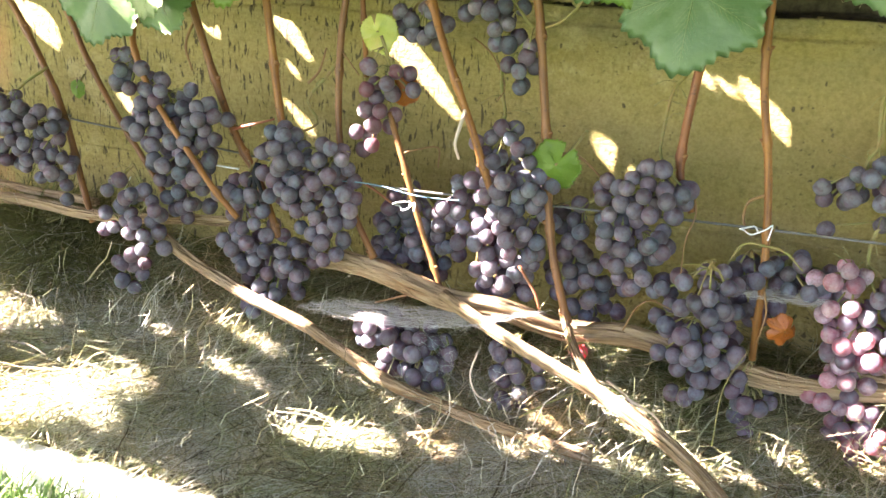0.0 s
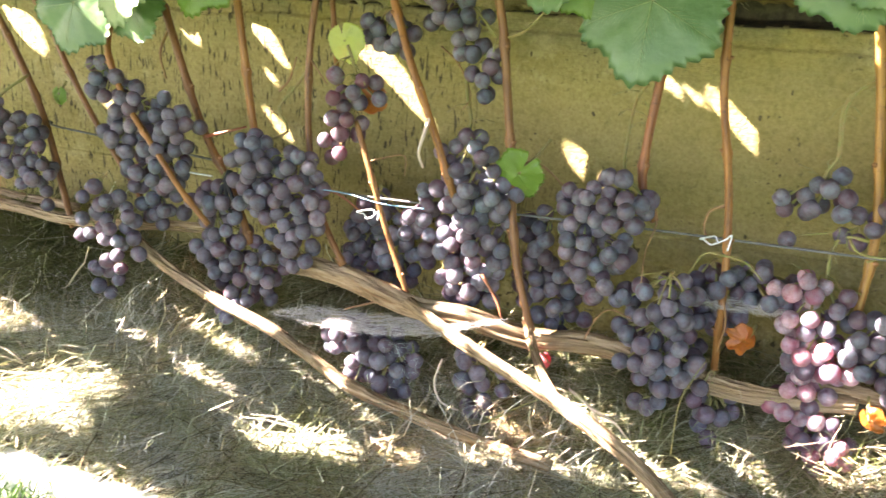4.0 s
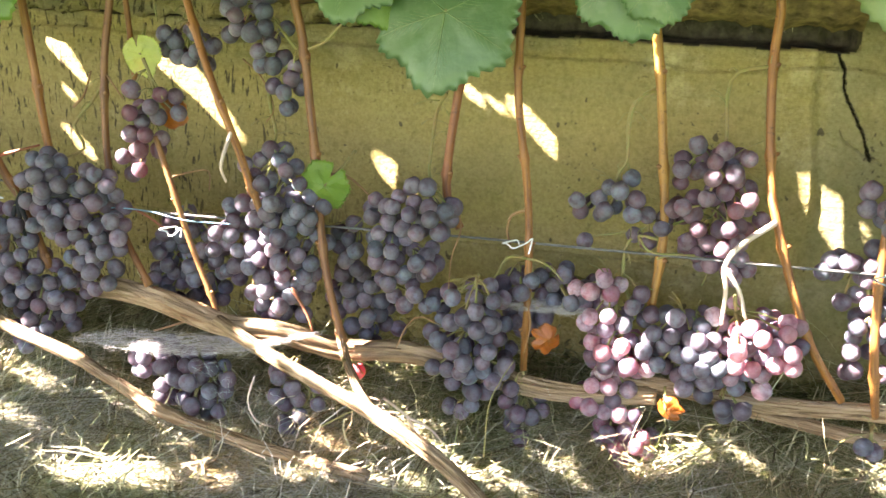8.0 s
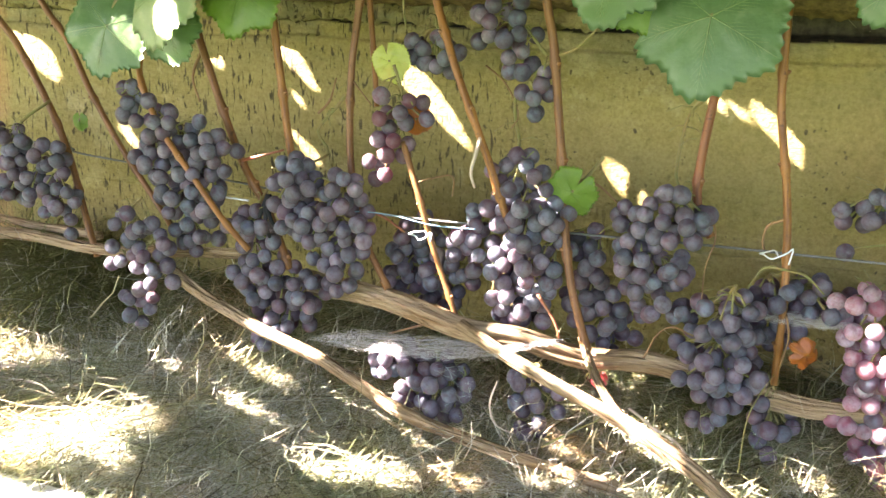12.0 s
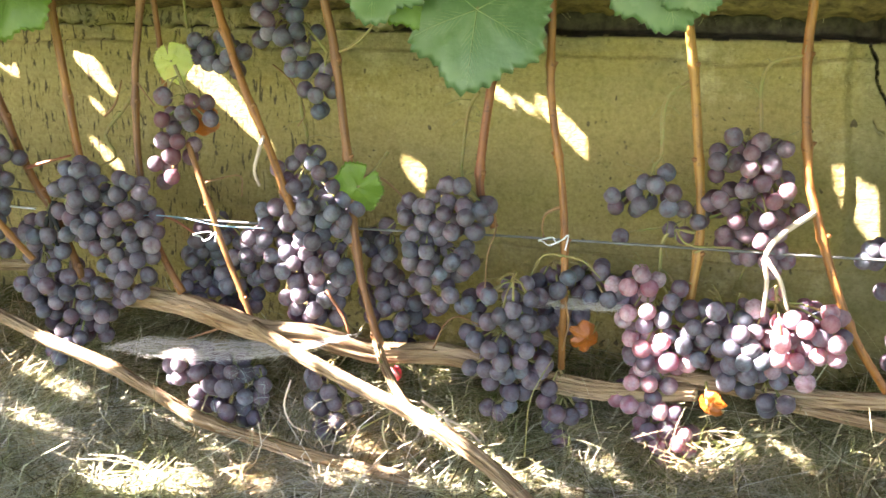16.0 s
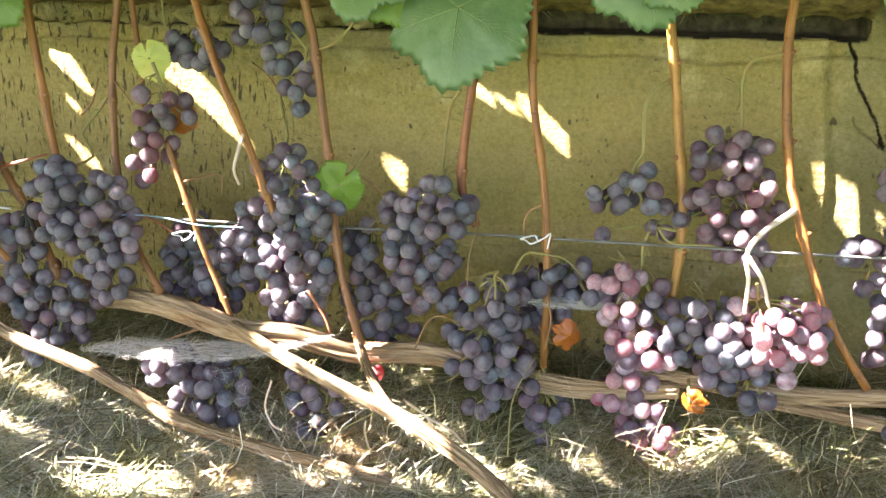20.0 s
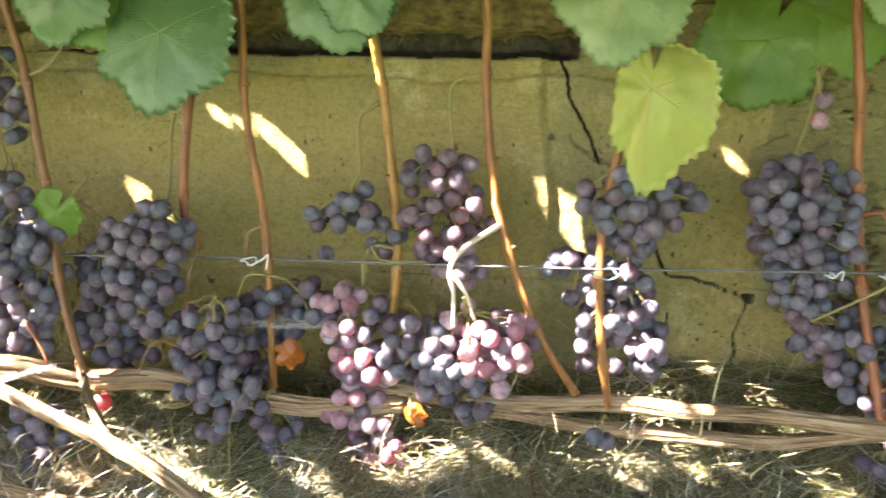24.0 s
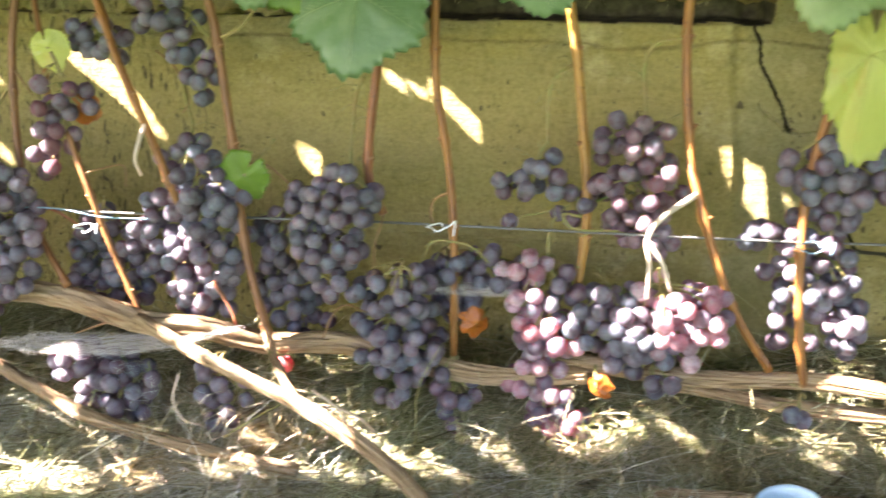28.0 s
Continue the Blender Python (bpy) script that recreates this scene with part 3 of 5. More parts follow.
slab("wall_house", WALL_X0, WALL_X1, 0.036, 0.28, 0.761, 2.9, SILL_WOOD, 0.004)
tagged(bpy.data.objects["wall_house"], "weathered timber house wall above the plinth", "wall", kind="structure")
crumbled_mud()


# ---- the ground ----
BOARD_Y, LAWN_Z = -0.36, 0.188


def bed_height(x, y):
    n = noise.noise
    h = 0.300 + 0.19 * y + 0.014 * n((x * 5, y * 7, 0.5)) + 0.007 * n((x * 17, y * 17, 3.0))
    h += 0.085 * math.exp(-(((x + 0.475) / 0.095) ** 2 + ((y + 0.115) / 0.065) ** 2) ** 1.4)
    h += 0.034 * rise(0.62, 0.72, x) * rise(-0.09, 0.0, y) + 0.012 * rise(-0.05, 0.0, y)
    h += 0.02 * math.exp(-(((x + 0.25) / 0.12) ** 2 + ((y + 0.24) / 0.06) ** 2))
    return h


def build_bed():
    xs, ys = np.arange(-2.1, 2.6, 0.018), np.append(np.arange(BOARD_Y + 0.002, 0.02, 0.014), 0.03)
    verts = [(x, y, bed_height(x, y)) for y in ys for x in xs]
    nx = len(xs)
    faces = [(j * nx + i, j * nx + i + 1, (j + 1) * nx + i + 1, (j + 1) * nx + i) for j in range(len(ys) - 1) for i in range(nx - 1)]
    return tagged(new("ground_bed", mesh_of("ground_bed", verts, faces, MULCH)), "mulched vine bed covered in matted hay", "ground", kind="structure")


build_bed()
lawn_verts = [(-60, -80, LAWN_Z), (60, -80, LAWN_Z), (60, 60, LAWN_Z), (-60, 60, LAWN_Z)]
tagged(new("ground_lawn", mesh_of("ground_lawn", lawn_verts, [(0, 1, 2, 3)], TURF, False)), "mown green lawn beyond the bed's board", "ground", kind="structure")
tagged(slab("border_board", -2.1, 2.5, BOARD_Y - 0.024, BOARD_Y, LAWN_Z - 0.03, 0.236, WHITE, 0.003), "whitewashed border board edging the hay-covered vine bed", "border board")


def blades(name, roots, lengths, width, lean, material, rise_by, wave=0.5, segs=4):
    """Many bent ribbons with a ridge, in one mesh."""
    rng = np.random.default_rng(len(roots))
    n = len(roots)
    p, length = np.array(roots, float), np.array(lengths, float)[:, None]
    a, tilt = rng.uniform(0, 2 * math.pi, n), rng.normal(lean[0], lean[1], n)
    beside = (p[:, 1] > BOARD_Y) & (p[:, 1] < BOARD_Y + 0.05)
    a = np.where(beside, rng.normal(0, 0.3, n) + math.pi * (a > 3), a)
    way = np.stack([np.cos(a) * np.cos(tilt), np.sin(a) * np.cos(tilt), np.sin(tilt)], 1)
    bend = np.stack([rng.normal(0, wave, n), rng.normal(0, wave, n), rng.normal(rise_by, 0.15, n)], 1)
    w = width * rng.uniform(0.6, 1.5, n)[:, None]
    rows = []
    for k in range(segs + 1):
        side = np.cross(way, (0.2, 0.3, 1.0))
        side = side / (np.linalg.norm(side, axis=1, keepdims=True) + 1e-9) * w * (1 - 0.6 * (k / segs) ** 2)
        rows += [p - side, p + w * 0.6 * np.array((0, 0, 1.0)), p + side]
        way = way + bend * 0.4 + rng.normal(0, 0.12, (n, 3))
        way = way / np.linalg.norm(way, axis=1, keepdims=True)
        p = p + way * length / segs
    verts = np.stack(rows, 1).reshape(-1, 3)
    per = 3 * (segs + 1)
    quads = np.array([q for k in range(segs) for q in ((3 * k, 3 * k + 1, 3 * k + 4, 3 * k + 3), (3 * k + 1, 3 * k + 2, 3 * k + 5, 3 * k + 4))])
    faces = (np.arange(n)[:, None, None] * per + quads[None]).reshape(-1, 4)
    me = bpy.data.meshes.new(name)
    me.vertices.add(len(verts))
    me.vertices.foreach_set("co", verts.ravel())
    me.loops.add(faces.size)
    me.loops.foreach_set("vertex_index", faces.ravel().astype(np.int32))
    me.polygons.add(len(faces))
    me.polygons.foreach_set("loop_start", np.arange(0, faces.size, 4, dtype=np.int32))
    me.polygons.foreach_set("use_smooth", np.ones(len(faces), dtype=bool))
    me.materials.append(material)
    me.update(calc_edges=True)
    me.validate()
    return new(name, me)


def on_heap(x, y):
    return ((x + 0.475) / 0.105) ** 2 + ((y + 0.115) / 0.075) ** 2 < 1 + 0.3 * noise.noise((x * 30, y * 30, 0.0))


def strew_hay():
    rng = np.random.default_rng(5)
    roots = [(rng.uniform(0.15, 0.62), rng.uniform(-0.018, 0.02), 0.671) for _ in range(46)]
    tagged(blades("root_fibres", roots, rng.uniform(0.006, 0.022, 46), 0.0003, (-1.0, 0.5), HAY, -0.3, 0.4), "dry root fibres hanging from the sill's joint", "roots", kind="stuff")
    roots, lengths = [], []
    for _ in range(110000):
        x, y = rng.uniform(-1.0, 1.35), rng.uniform(BOARD_Y - 0.004, 0.0)
        if on_heap(x, y) or rng.uniform() > 0.22 + 0.78 * rise(-0.25, 0.25, noise.noise((x * 11, y * 15, 1.0))):
            continue
        roots.append((x, y, bed_height(x, y) + rng.uniform(-0.002, 0.004) + 0.016 * rng.uniform() ** 2 * rise(-0.2, 0.4, noise.noise((x * 11, y * 15, 1.0)))))
        lengths.append(rng.uniform(0.03, 0.11))
    tagged(blades("hay", roots, lengths, 0.00036, (0.05, 0.26), HAY, -0.06, 0.8), "matted dry grey-brown hay mulch lying under the vines", "hay", kind="stuff")
    roots, lengths = [], []
    for _ in range(11000):
        x, y = rng.uniform(-1.0, 1.35), rng.uniform(BOARD_Y + 0.03, -0.004)
        if on_heap(x, y):
            continue
        roots.append((x, y, bed_height(x, y) + 0.006 + 0.020 * rng.uniform() * rise(-0.2, 0.4, noise.noise((x * 11, y * 15, 1.0)))))
        lengths.append(rng.uniform(0.04, 0.14))
    tagged(blades("hay_stalks", roots, lengths, 0.00078, (0.04, 0.16), HAY, -0.07, 0.5, 5), "long dry grass stalks lying loose on the hay", "hay", kind="stuff")
    roots, lengths = [], []
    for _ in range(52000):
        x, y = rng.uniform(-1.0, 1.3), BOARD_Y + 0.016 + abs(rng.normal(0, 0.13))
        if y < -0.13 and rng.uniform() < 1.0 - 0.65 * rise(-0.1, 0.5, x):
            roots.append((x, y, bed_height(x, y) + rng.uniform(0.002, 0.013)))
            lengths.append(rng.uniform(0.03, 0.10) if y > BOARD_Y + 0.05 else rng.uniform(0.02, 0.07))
    tagged(blades("pale_hay", roots, lengths, 0.00050, (0.05, 0.22), PALE_HAY, -0.06, 0.8), "pale grey-yellow hay strewn along the border board, open-sky light in its colour", "hay", kind="stuff")
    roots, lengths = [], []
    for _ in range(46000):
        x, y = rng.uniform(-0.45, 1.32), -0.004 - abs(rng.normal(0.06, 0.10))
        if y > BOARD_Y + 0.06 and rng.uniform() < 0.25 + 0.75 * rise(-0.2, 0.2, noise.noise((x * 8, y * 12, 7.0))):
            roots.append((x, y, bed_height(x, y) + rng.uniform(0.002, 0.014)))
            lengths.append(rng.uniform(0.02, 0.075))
    tagged(blades("green_hay", roots, lengths, 0.00028, (0.10, 0.28), SHADED_HAY, -0.10, 0.9), "olive-green hay along the wall, its shade painted into the colour", "hay", kind="stuff")
    roots, lengths = [], []
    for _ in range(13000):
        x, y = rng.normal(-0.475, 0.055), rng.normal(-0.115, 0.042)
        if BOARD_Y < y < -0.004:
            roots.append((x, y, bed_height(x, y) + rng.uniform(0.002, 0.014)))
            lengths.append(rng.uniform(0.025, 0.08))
    tagged(blades("hay_heap", roots, lengths, 0.00050, (0.05, 0.30), HEAP, -0.12, 1.0), "heap of olive hay against the wall, shade darkened into its colour", "hay", kind="stuff")
    roots, lengths = [], []
    for _ in range(6200):
        x, y = rng.uniform(-1.3, 0.2), BOARD_Y - 0.024 - abs(rng.normal(0, 0.13))
        roots.append((x, y, LAWN_Z))
        lengths.append(rng.uniform(0.03, 0.075))
    tagged(blades("grass", roots, lengths, 0.0011, (1.2, 0.3), GRASS, -0.25), "fresh green grass growing against the white board", "grass", kind="stuff")


strew_hay()


# ---- vines ----
def cane(points, r, tone, twigs=(), label=""):
    """A year-old shoot: slightly zigzag, swollen at its nodes."""
    rng = random.Random(int(abs(points[0][0]) * 1000))
    line = smooth_line(points, 0.006)
    run = np.concatenate([[0], np.cumsum(np.linalg.norm(np.diff(line, axis=0), axis=1))])
    gap = rng.uniform(0.075, 0.095)
    start = rng.uniform(0.02, 0.06)
    nodes = np.arange(start, run[-1], gap)
    radii = [0.79 * r * (1.04 - 0.12 * s / run[-1] + 0.38 * max(math.exp(-(((s - n) / 0.0045) ** 2)) for n in nodes)) for s in run]
    line = line + 0.0012 * np.array([[noise.noise((s * 14, r * 900, 0)), noise.noise((s * 14, 5, r * 900)), 0] for s in run])
    words = {"ripe": "orange-brown ripened vine cane rising from the old wood", "amber": "amber-yellow smooth vine cane rising past the wire", "dark": "dull brown vine cane tied against the wall", "red": "reddish-brown vine cane under the leaves"}
    base = thing("vine_cane", tuple(line[-1]), label or words[tone], "vine cane", "canes along the wall")
    part("shoot", limb("shoot", line - line[-1], radii, 12, None, CANE[tone]), base)
    for n in nodes:
        k = int(np.argmin(abs(run - n)))
        way = np.array((rng.choice((-1, 1)), -0.5 + rng.uniform(-0.4, 0.4), 0.5))
        way = way / np.linalg.norm(way)
        bud = np.array([line[k] + way * radii[k] * s for s in (0.4, 0.9, 1.25, 1.5)]) - line[-1]
        v, f = tube(bud, [r * 0.5, r * 0.5, r * 0.34, r * 0.08], 6)
        part("bud", mesh_of("bud", v, f, CANE["dark"]), base)
    for twig, thick, skin in twigs:
        run_t = smooth_line(twig, 0.005) - line[-1]
        v, f = tube(run_t, [thick * (1 - 0.5 * k / len(run_t)) for k in range(len(run_t))], 6)
        part("side_shoot", mesh_of("side_shoot", v, f, SHOOT[skin]), base)
    return base


def old_wood(points, r0, r1, label):
    """Ridged, twisted old wood with strips of loose bark."""
    rng = random.Random(int(abs(points[0][0] + points[0][2]) * 1000))
    line = smooth_line(points, 0.006)
    n = len(line)
    seed = rng.uniform(0, 50)
    line = line + 0.004 * np.array([[0, noise.noise((k * 0.06, seed, 0)), noise.noise((k * 0.06, 0, seed))] for k in range(n)])
    radii = [0.88 * (r0 + (r1 - r0) * k / n) * (1 + 0.16 * noise.noise((k * 0.09, seed, 3))) for k in range(n)]

    def ridges(k, a):
        twist = a + k * 0.02
        x, y = math.cos(twist), math.sin(twist)
        broad = noise.noise((x * 1.8, y * 1.8, seed + k * 0.015))
        cleft = abs(noise.noise((x * 3.6, y * 3.6, seed + k * 0.012)))
        fine = noise.noise((x * 11, y * 11, seed + k * 0.03))
        return 1.04 + 0.20 * broad - 0.26 * (1 - rise(0.0, 0.22, cleft)) + 0.07 * fine

    base = thing("old_vine", tuple(line[0]), label, "old vine", "old wood of the vines")
    part("wood", limb("wood", line - line[0], radii, 40, ridges, BARK), base)
    for _ in range(max(3, int(n / 14))):
        k0 = rng.randrange(0, max(1, n - 12))
        k1 = min(n - 1, k0 + rng.randrange(8, 26))
        a0 = rng.uniform(0, 2 * math.pi)
        strip = []
        for k in range(k0, k1 + 1):
            u = (k - k0) / (k1 - k0)
            lift = 1.02 + 0.22 * max(0, u - 0.6) + 0.12 * max(0, 0.2 - u)
            a = a0 + 0.5 * u
            strip.append(line[k] + radii[k] * lift * np.array((0, math.cos(a), math.sin(a))) - line[0])
        w = 0.0022 * rng.uniform(0.6, 1.3)
        part("bark_strip", limb("bark_strip", np.array(strip), [w * (0.3 + 0.7 * math.sin(math.pi * (0.08 + 0.84 * i / len(strip)))) for i in range(len(strip))], 6, lambda k, a: 1.3 if abs(math.sin(a)) < 0.5 else 0.5, BARK), base)
    return base


BERRY_R = 0.0079
BERRY_MESH = {}
for tone_name, skin_paint in BERRY.items():
    v, f = ball(BERRY_R, 10, 16, 1.05)
    v = [(x, y, z - (0.0012 if z > 0.9 * BERRY_R else 0)) for x, y, z in v]
    BERRY_MESH[tone_name] = mesh_of("berry_" + tone_name, v, f, skin_paint)


def cluster(lobes, top, tone, loose=0.08, label="", size=1.0, ripe=()):
    """A bunch of grapes: berries packed into soft lobes round a branching stalk; those within ripe (x, z, reach) get
    the dusky skin to paint their shade.
    """
    rng = random.Random(int(abs(lobes[0][0]) * 7919 + lobes[0][2] * 977))
    r = BERRY_R * size
    full = []
    for one, two in zip(lobes, lobes[1:]):
        gap = math.dist(one[:3], two[:3])
        if 0.55 * (one[4] + two[4]) < gap < 1.6 * (one[4] + two[4]):
            full.append(tuple((p + q) / 2 for p, q in zip(one[:3], two[:3])) + (0.42 * (one[3] + two[3]), 0.45 * (one[4] + two[4])))
    lobes = [*lobes, *full]
    spots = []
    turn = np.array(Euler((rng.uniform(0, 3), rng.uniform(0, 3), rng.uniform(0, 3))).to_matrix())
    step = 1.84 * r
    for x, y, z, rx, rz in lobes:
        deep = min(max(rx * 0.8, r * 1.05), 0.036)
        reach = int(max(rx, rz, deep) / step) + 2
        cells = [(i, j, k) for i in range(-2 * reach, 2 * reach + 1) for j in range(-2 * reach, 2 * reach + 1) for k in range(-2 * reach, 2 * reach + 1) if (i + j + k) % 2 == 0]
        rng.shuffle(cells)
        cells.sort(key=lambda c: round(float((turn @ np.array(c))[1]) * 0.5))
        for c in cells:
            p = turn @ np.array(c, float) * step / math.sqrt(2)
            p = p + np.array([rng.gauss(0, 0.27 * r) for _ in range(3)])
            if (p[0] / max(rx - 0.25 * r, r * 0.4)) ** 2 + (p[1] / max(deep - 0.25 * r, r * 0.4)) ** 2 + (p[2] / max(rz - 0.25 * r, r * 0.4)) ** 2 > 1 + rng.uniform(-0.15, 0.3):
                continue
            if p[1] > deep * 0.55 or rng.random() < loose:
                continue
            p = p + np.array((x, y, z))
            if all(np.sum((p - q) ** 2) > (1.58 * r) ** 2 for q in spots):
                spots.append(p)
    words = {"dusky": "bunch of dusky blue-black grapes with grey bloom hanging from a cane", "reddish": "loose bunch of reddish-purple grapes hanging from a cane", "sun_pink": "heavy bunch of purple grapes glowing pink in the sun", "backlit": "red grape lit through by the sun"}
    path = top if isinstance(top, list) else [top]
    base = thing("grape_bunch", path[0], label or words[tone], "grapes", "bunches of grapes")
    origin = np.array(path[0])
    spine = smooth_line([*path, *[(x, y + 0.004, z + (rz * 0.5 if k == 0 else 0)) for k, (x, y, z, rx, rz) in enumerate(lobes[: len(lobes) - len(full)])]], 0.008)
    v, f = tube(spine - origin, [0.0017 - 0.0009 * k / len(spine) for k in range(len(spine))], 6)
    part("stalk", mesh_of("stalk", v, f, STALK), base)
    v, f = [], []
    for p in spots:
        k = int(np.argmin(np.sum((spine - p - np.array((0, 0, 0.010))) ** 2, axis=1)))
        a = spine[k]
        reach = p + (a - p) / (np.linalg.norm(a - p) + 1e-9) * r * 0.8
        mid = (a + reach) / 2 + np.array((0, 0, 0.003))
        tube(np.array([a, mid, reach]) - origin, [0.0010, 0.0008, 0.0013], 5, None, v, f)
    head = lobes[0]
    for _ in range(16 if len(lobes) > 2 else 7):
        k = rng.randrange(0, len(spine))
        if spine[k][2] < head[2]:
            k = int(np.argmin(abs(spine[:, 2] - head[2] - 0.6 * head[4])))
        a = spine[k]
        tip = a + np.array((rng.gauss(0, 0.010), rng.gauss(-0.006, 0.006), rng.gauss(0.0, 0.008)))
        tube(np.array([a, (a + tip) / 2 + np.array((0, 0, 0.003)), tip]) - origin, [0.0006, 0.0004, 0.0007], 5, None, v, f)
    tagged(part("stalk_branching", mesh_of("stalk_branching", v, f, STALK), base), kind="stuff")
    for p in spots:
        s = size * rng.uniform(0.88, 1.07)
        turn = Euler((rng.uniform(-0.9, 0.9), rng.uniform(-0.9, 0.9), rng.uniform(0, 6.28)))
        dark = any(math.hypot(p[0] - x, p[2] - z) < reach for x, z, reach in ripe)
        part("berry", BERRY_MESH["dusky" if dark else tone], base, at=Matrix.LocRotScale(p - origin, turn, (s, s, s * rng.uniform(0.97, 1.06))))
    return base


def leaf_outline(a, lobed=1.0, seed=0.0):
    """The rim of a vine leaf: a is the angle from the tip, both ways."""
    b = abs(a)
    lobes = 0.86 + 0.14 * math.exp(-((b / 0.42) ** 2)) + lobed * (0.09 * math.exp(-(((b - 1.05) / 0.26) ** 2)) + 0.05 * math.exp(-(((b - 2.05) / 0.35) ** 2)) - 0.05 * math.exp(-(((b - 0.58) / 0.18) ** 2)))
    lobes *= 1 - 0.62 * math.exp(-(((b - math.pi) / 0.13) ** 2))
    if not seed:
        return lobes
    lobes *= 1 + 0.09 * noise.noise((1.6 * math.sin(a), 1.6 * math.cos(a), seed))
    saw = (a * 5.6 + 0.55 * noise.noise((a * 3.0, seed, 2.0))) % 1.0
    tooth = saw / 0.65 if saw < 0.65 else (1 - saw) / 0.35
    return lobes * (1 + (0.075 + 0.04 * noise.noise((a * 4.0, seed, 7.0))) * tooth)


def vine_leaf(centre, width, droop, turn, face, tone, label, curl=1.0, slim=1.0, lobed=1.0, lean=0.0, brow=1.0):
    """A toothed, veined blade on a stalk; the tip hangs down and the face looks out from the wall."""
    rng = random.Random(int(abs(centre[0]) * 5000 + width * 900))
    s = width / 1.75
    seed = rng.uniform(1, 40)

    def rim(a):
        return leaf_outline(a, lobed, seed)

    def lift(x, z):
        d = math.hypot(x, z)
        return s * curl * (0.16 * d * d + 0.10 * noise.noise((x * 1.5, z * 1.5, seed)) + 0.02 * noise.noise((x * 5, z * 5, seed)) - 0.018 * math.cos(math.atan2(x, -z) * 5.2) * d)

    def bent(x, y, z):
        return (x * (1 + lean if x > 0 else 1 - lean), y, z * (brow if z > 0 else 1.0))

    rings, around = 10, 220
    verts, faces = [(0, 0, 0)], []
    for k in range(1, rings + 1):
        for i in range(around):
            a = -math.pi + 2 * math.pi * i / around
            q = rim(a) * k / rings
            x, z = q * math.sin(a), -q * math.cos(a)
            verts.append(bent(s * x, lift(x, z), s * z))
    for i in range(around):
        j = (i + 1) % around
        faces.append((0, 1 + i, 1 + j))
        for k in range(rings - 1):
            a, b = 1 + k * around + i, 1 + k * around + j
            faces.append((a, a + around, b + around, b))
    n = len(verts)
    verts += [(x, y + 0.0004, z) for x, y, z in verts]
    faces += [tuple(n + i for i in reversed(f)) for f in faces]
    edge = 1 + (rings - 1) * around
    faces += [(edge + i, edge + (i + 1) % around, n + edge + (i + 1) % around, n + edge + i) for i in range(around)]
    shift = Vector((0, 0, 0.30 * s))
    pose_m = Matrix.Translation(centre) @ Euler((radians(droop), radians(turn), radians(face)), "YXZ").to_matrix().to_4x4() @ Matrix.Translation(shift) @ Matrix.Diagonal((slim, 1, 1, 1))
    base = thing("vine_leaf", (0, 0, 0), label, "leaf", "vine leaves")
    base.matrix_basis = pose_m
    blade = part("blade", mesh_of("blade", verts, faces, LEAF[tone]), base)
    for a in (-2.15, -1.15, 0.0, 1.15, 2.15):
        line = []
        for k in range(12):
            q = rim(a) * 0.93 * k / 11
            x, z = q * math.sin(a), -q * math.cos(a)
            line.append(bent(s * x, lift(x, z) - 0.0002, s * z))
        v, f = tube(np.array(line), [s * 0.009 * (1 - 0.8 * k / 11) for k in range(12)], 5)
        for k in range(2, 10):
            for side in (-0.55, 0.55):
                q = rim(a) * 0.93 * k / 11
                x, z = q * math.sin(a), -q * math.cos(a)
                twig = []
                for i in range(5):
                    d = 0.075 * i * (1 - 0.05 * k)
                    xx, zz = x + d * math.sin(a + side), z - d * math.cos(a + side)
                    twig.append(bent(s * xx, lift(xx, zz) - 0.00015, s * zz))
                if math.hypot(xx, zz) < 0.9 * rim(math.atan2(xx, -zz)):
                    tube(np.array(twig), [s * 0.0026 * (1 - 0.18 * i) for i in range(5)], 4, None, v, f)
        part("vein", mesh_of("vein", v, f, LEAF["mottled" if tone == "green" else tone]), blade)
    line = smooth_line([(0, 0, 0), (0.05 * s, 0.15 * s, 0.25 * s), (0.1 * s, 0.5 * s, 0.7 * s), (0.12 * s, 1.1 * s, 1.3 * s)], 0.005)
    v, f = tube(line, 0.0014, 6)
    part("leaf_stalk", mesh_of("leaf_stalk", v, f, STALK), base)
    return base


def tendril(points, r, skin):
    """A thin shoot that hangs or curls by itself."""
    words = {"green": "thin green curling vine tendril", "brown": "thin brown dried vine tendril", "pale": "pale curled tendril hooked over the wire", "red": "thin reddish vine tendril"}
    line = smooth_line(points, 0.004)
    base = thing("tendril", points[0], words[skin], "tendril", "tendrils")
    v, f = tube(line - np.array(points[0]), [r * (1 - 0.5 * k / len(line)) for k in range(len(line))], 6)
    part("stem", mesh_of("stem", v, f, SHOOT[skin]), base)



# canes
cane([(-0.603, -0.130, 0.763), (-0.599, -0.130, 0.643), (-0.596, -0.130, 0.604), (-0.594, -0.140, 0.503), (-0.595, -0.150, 0.406)], 0.0040, "dark")
cane([(-0.555, -0.110, 0.745), (-0.517, -0.110, 0.652), (-0.482, -0.110, 0.609), (-0.435, -0.120, 0.548), (-0.403, -0.130, 0.493), (-0.374, -0.140, 0.419), (-0.355, -0.150, 0.383)], 0.0052, "dark")
cane([(-0.479, -0.110, 0.765), (-0.444, -0.110, 0.667), (-0.406, -0.110, 0.613), (-0.370, -0.120, 0.559), (-0.325, -0.130, 0.504), (-0.259, -0.140, 0.428)], 0.0044, "dark")
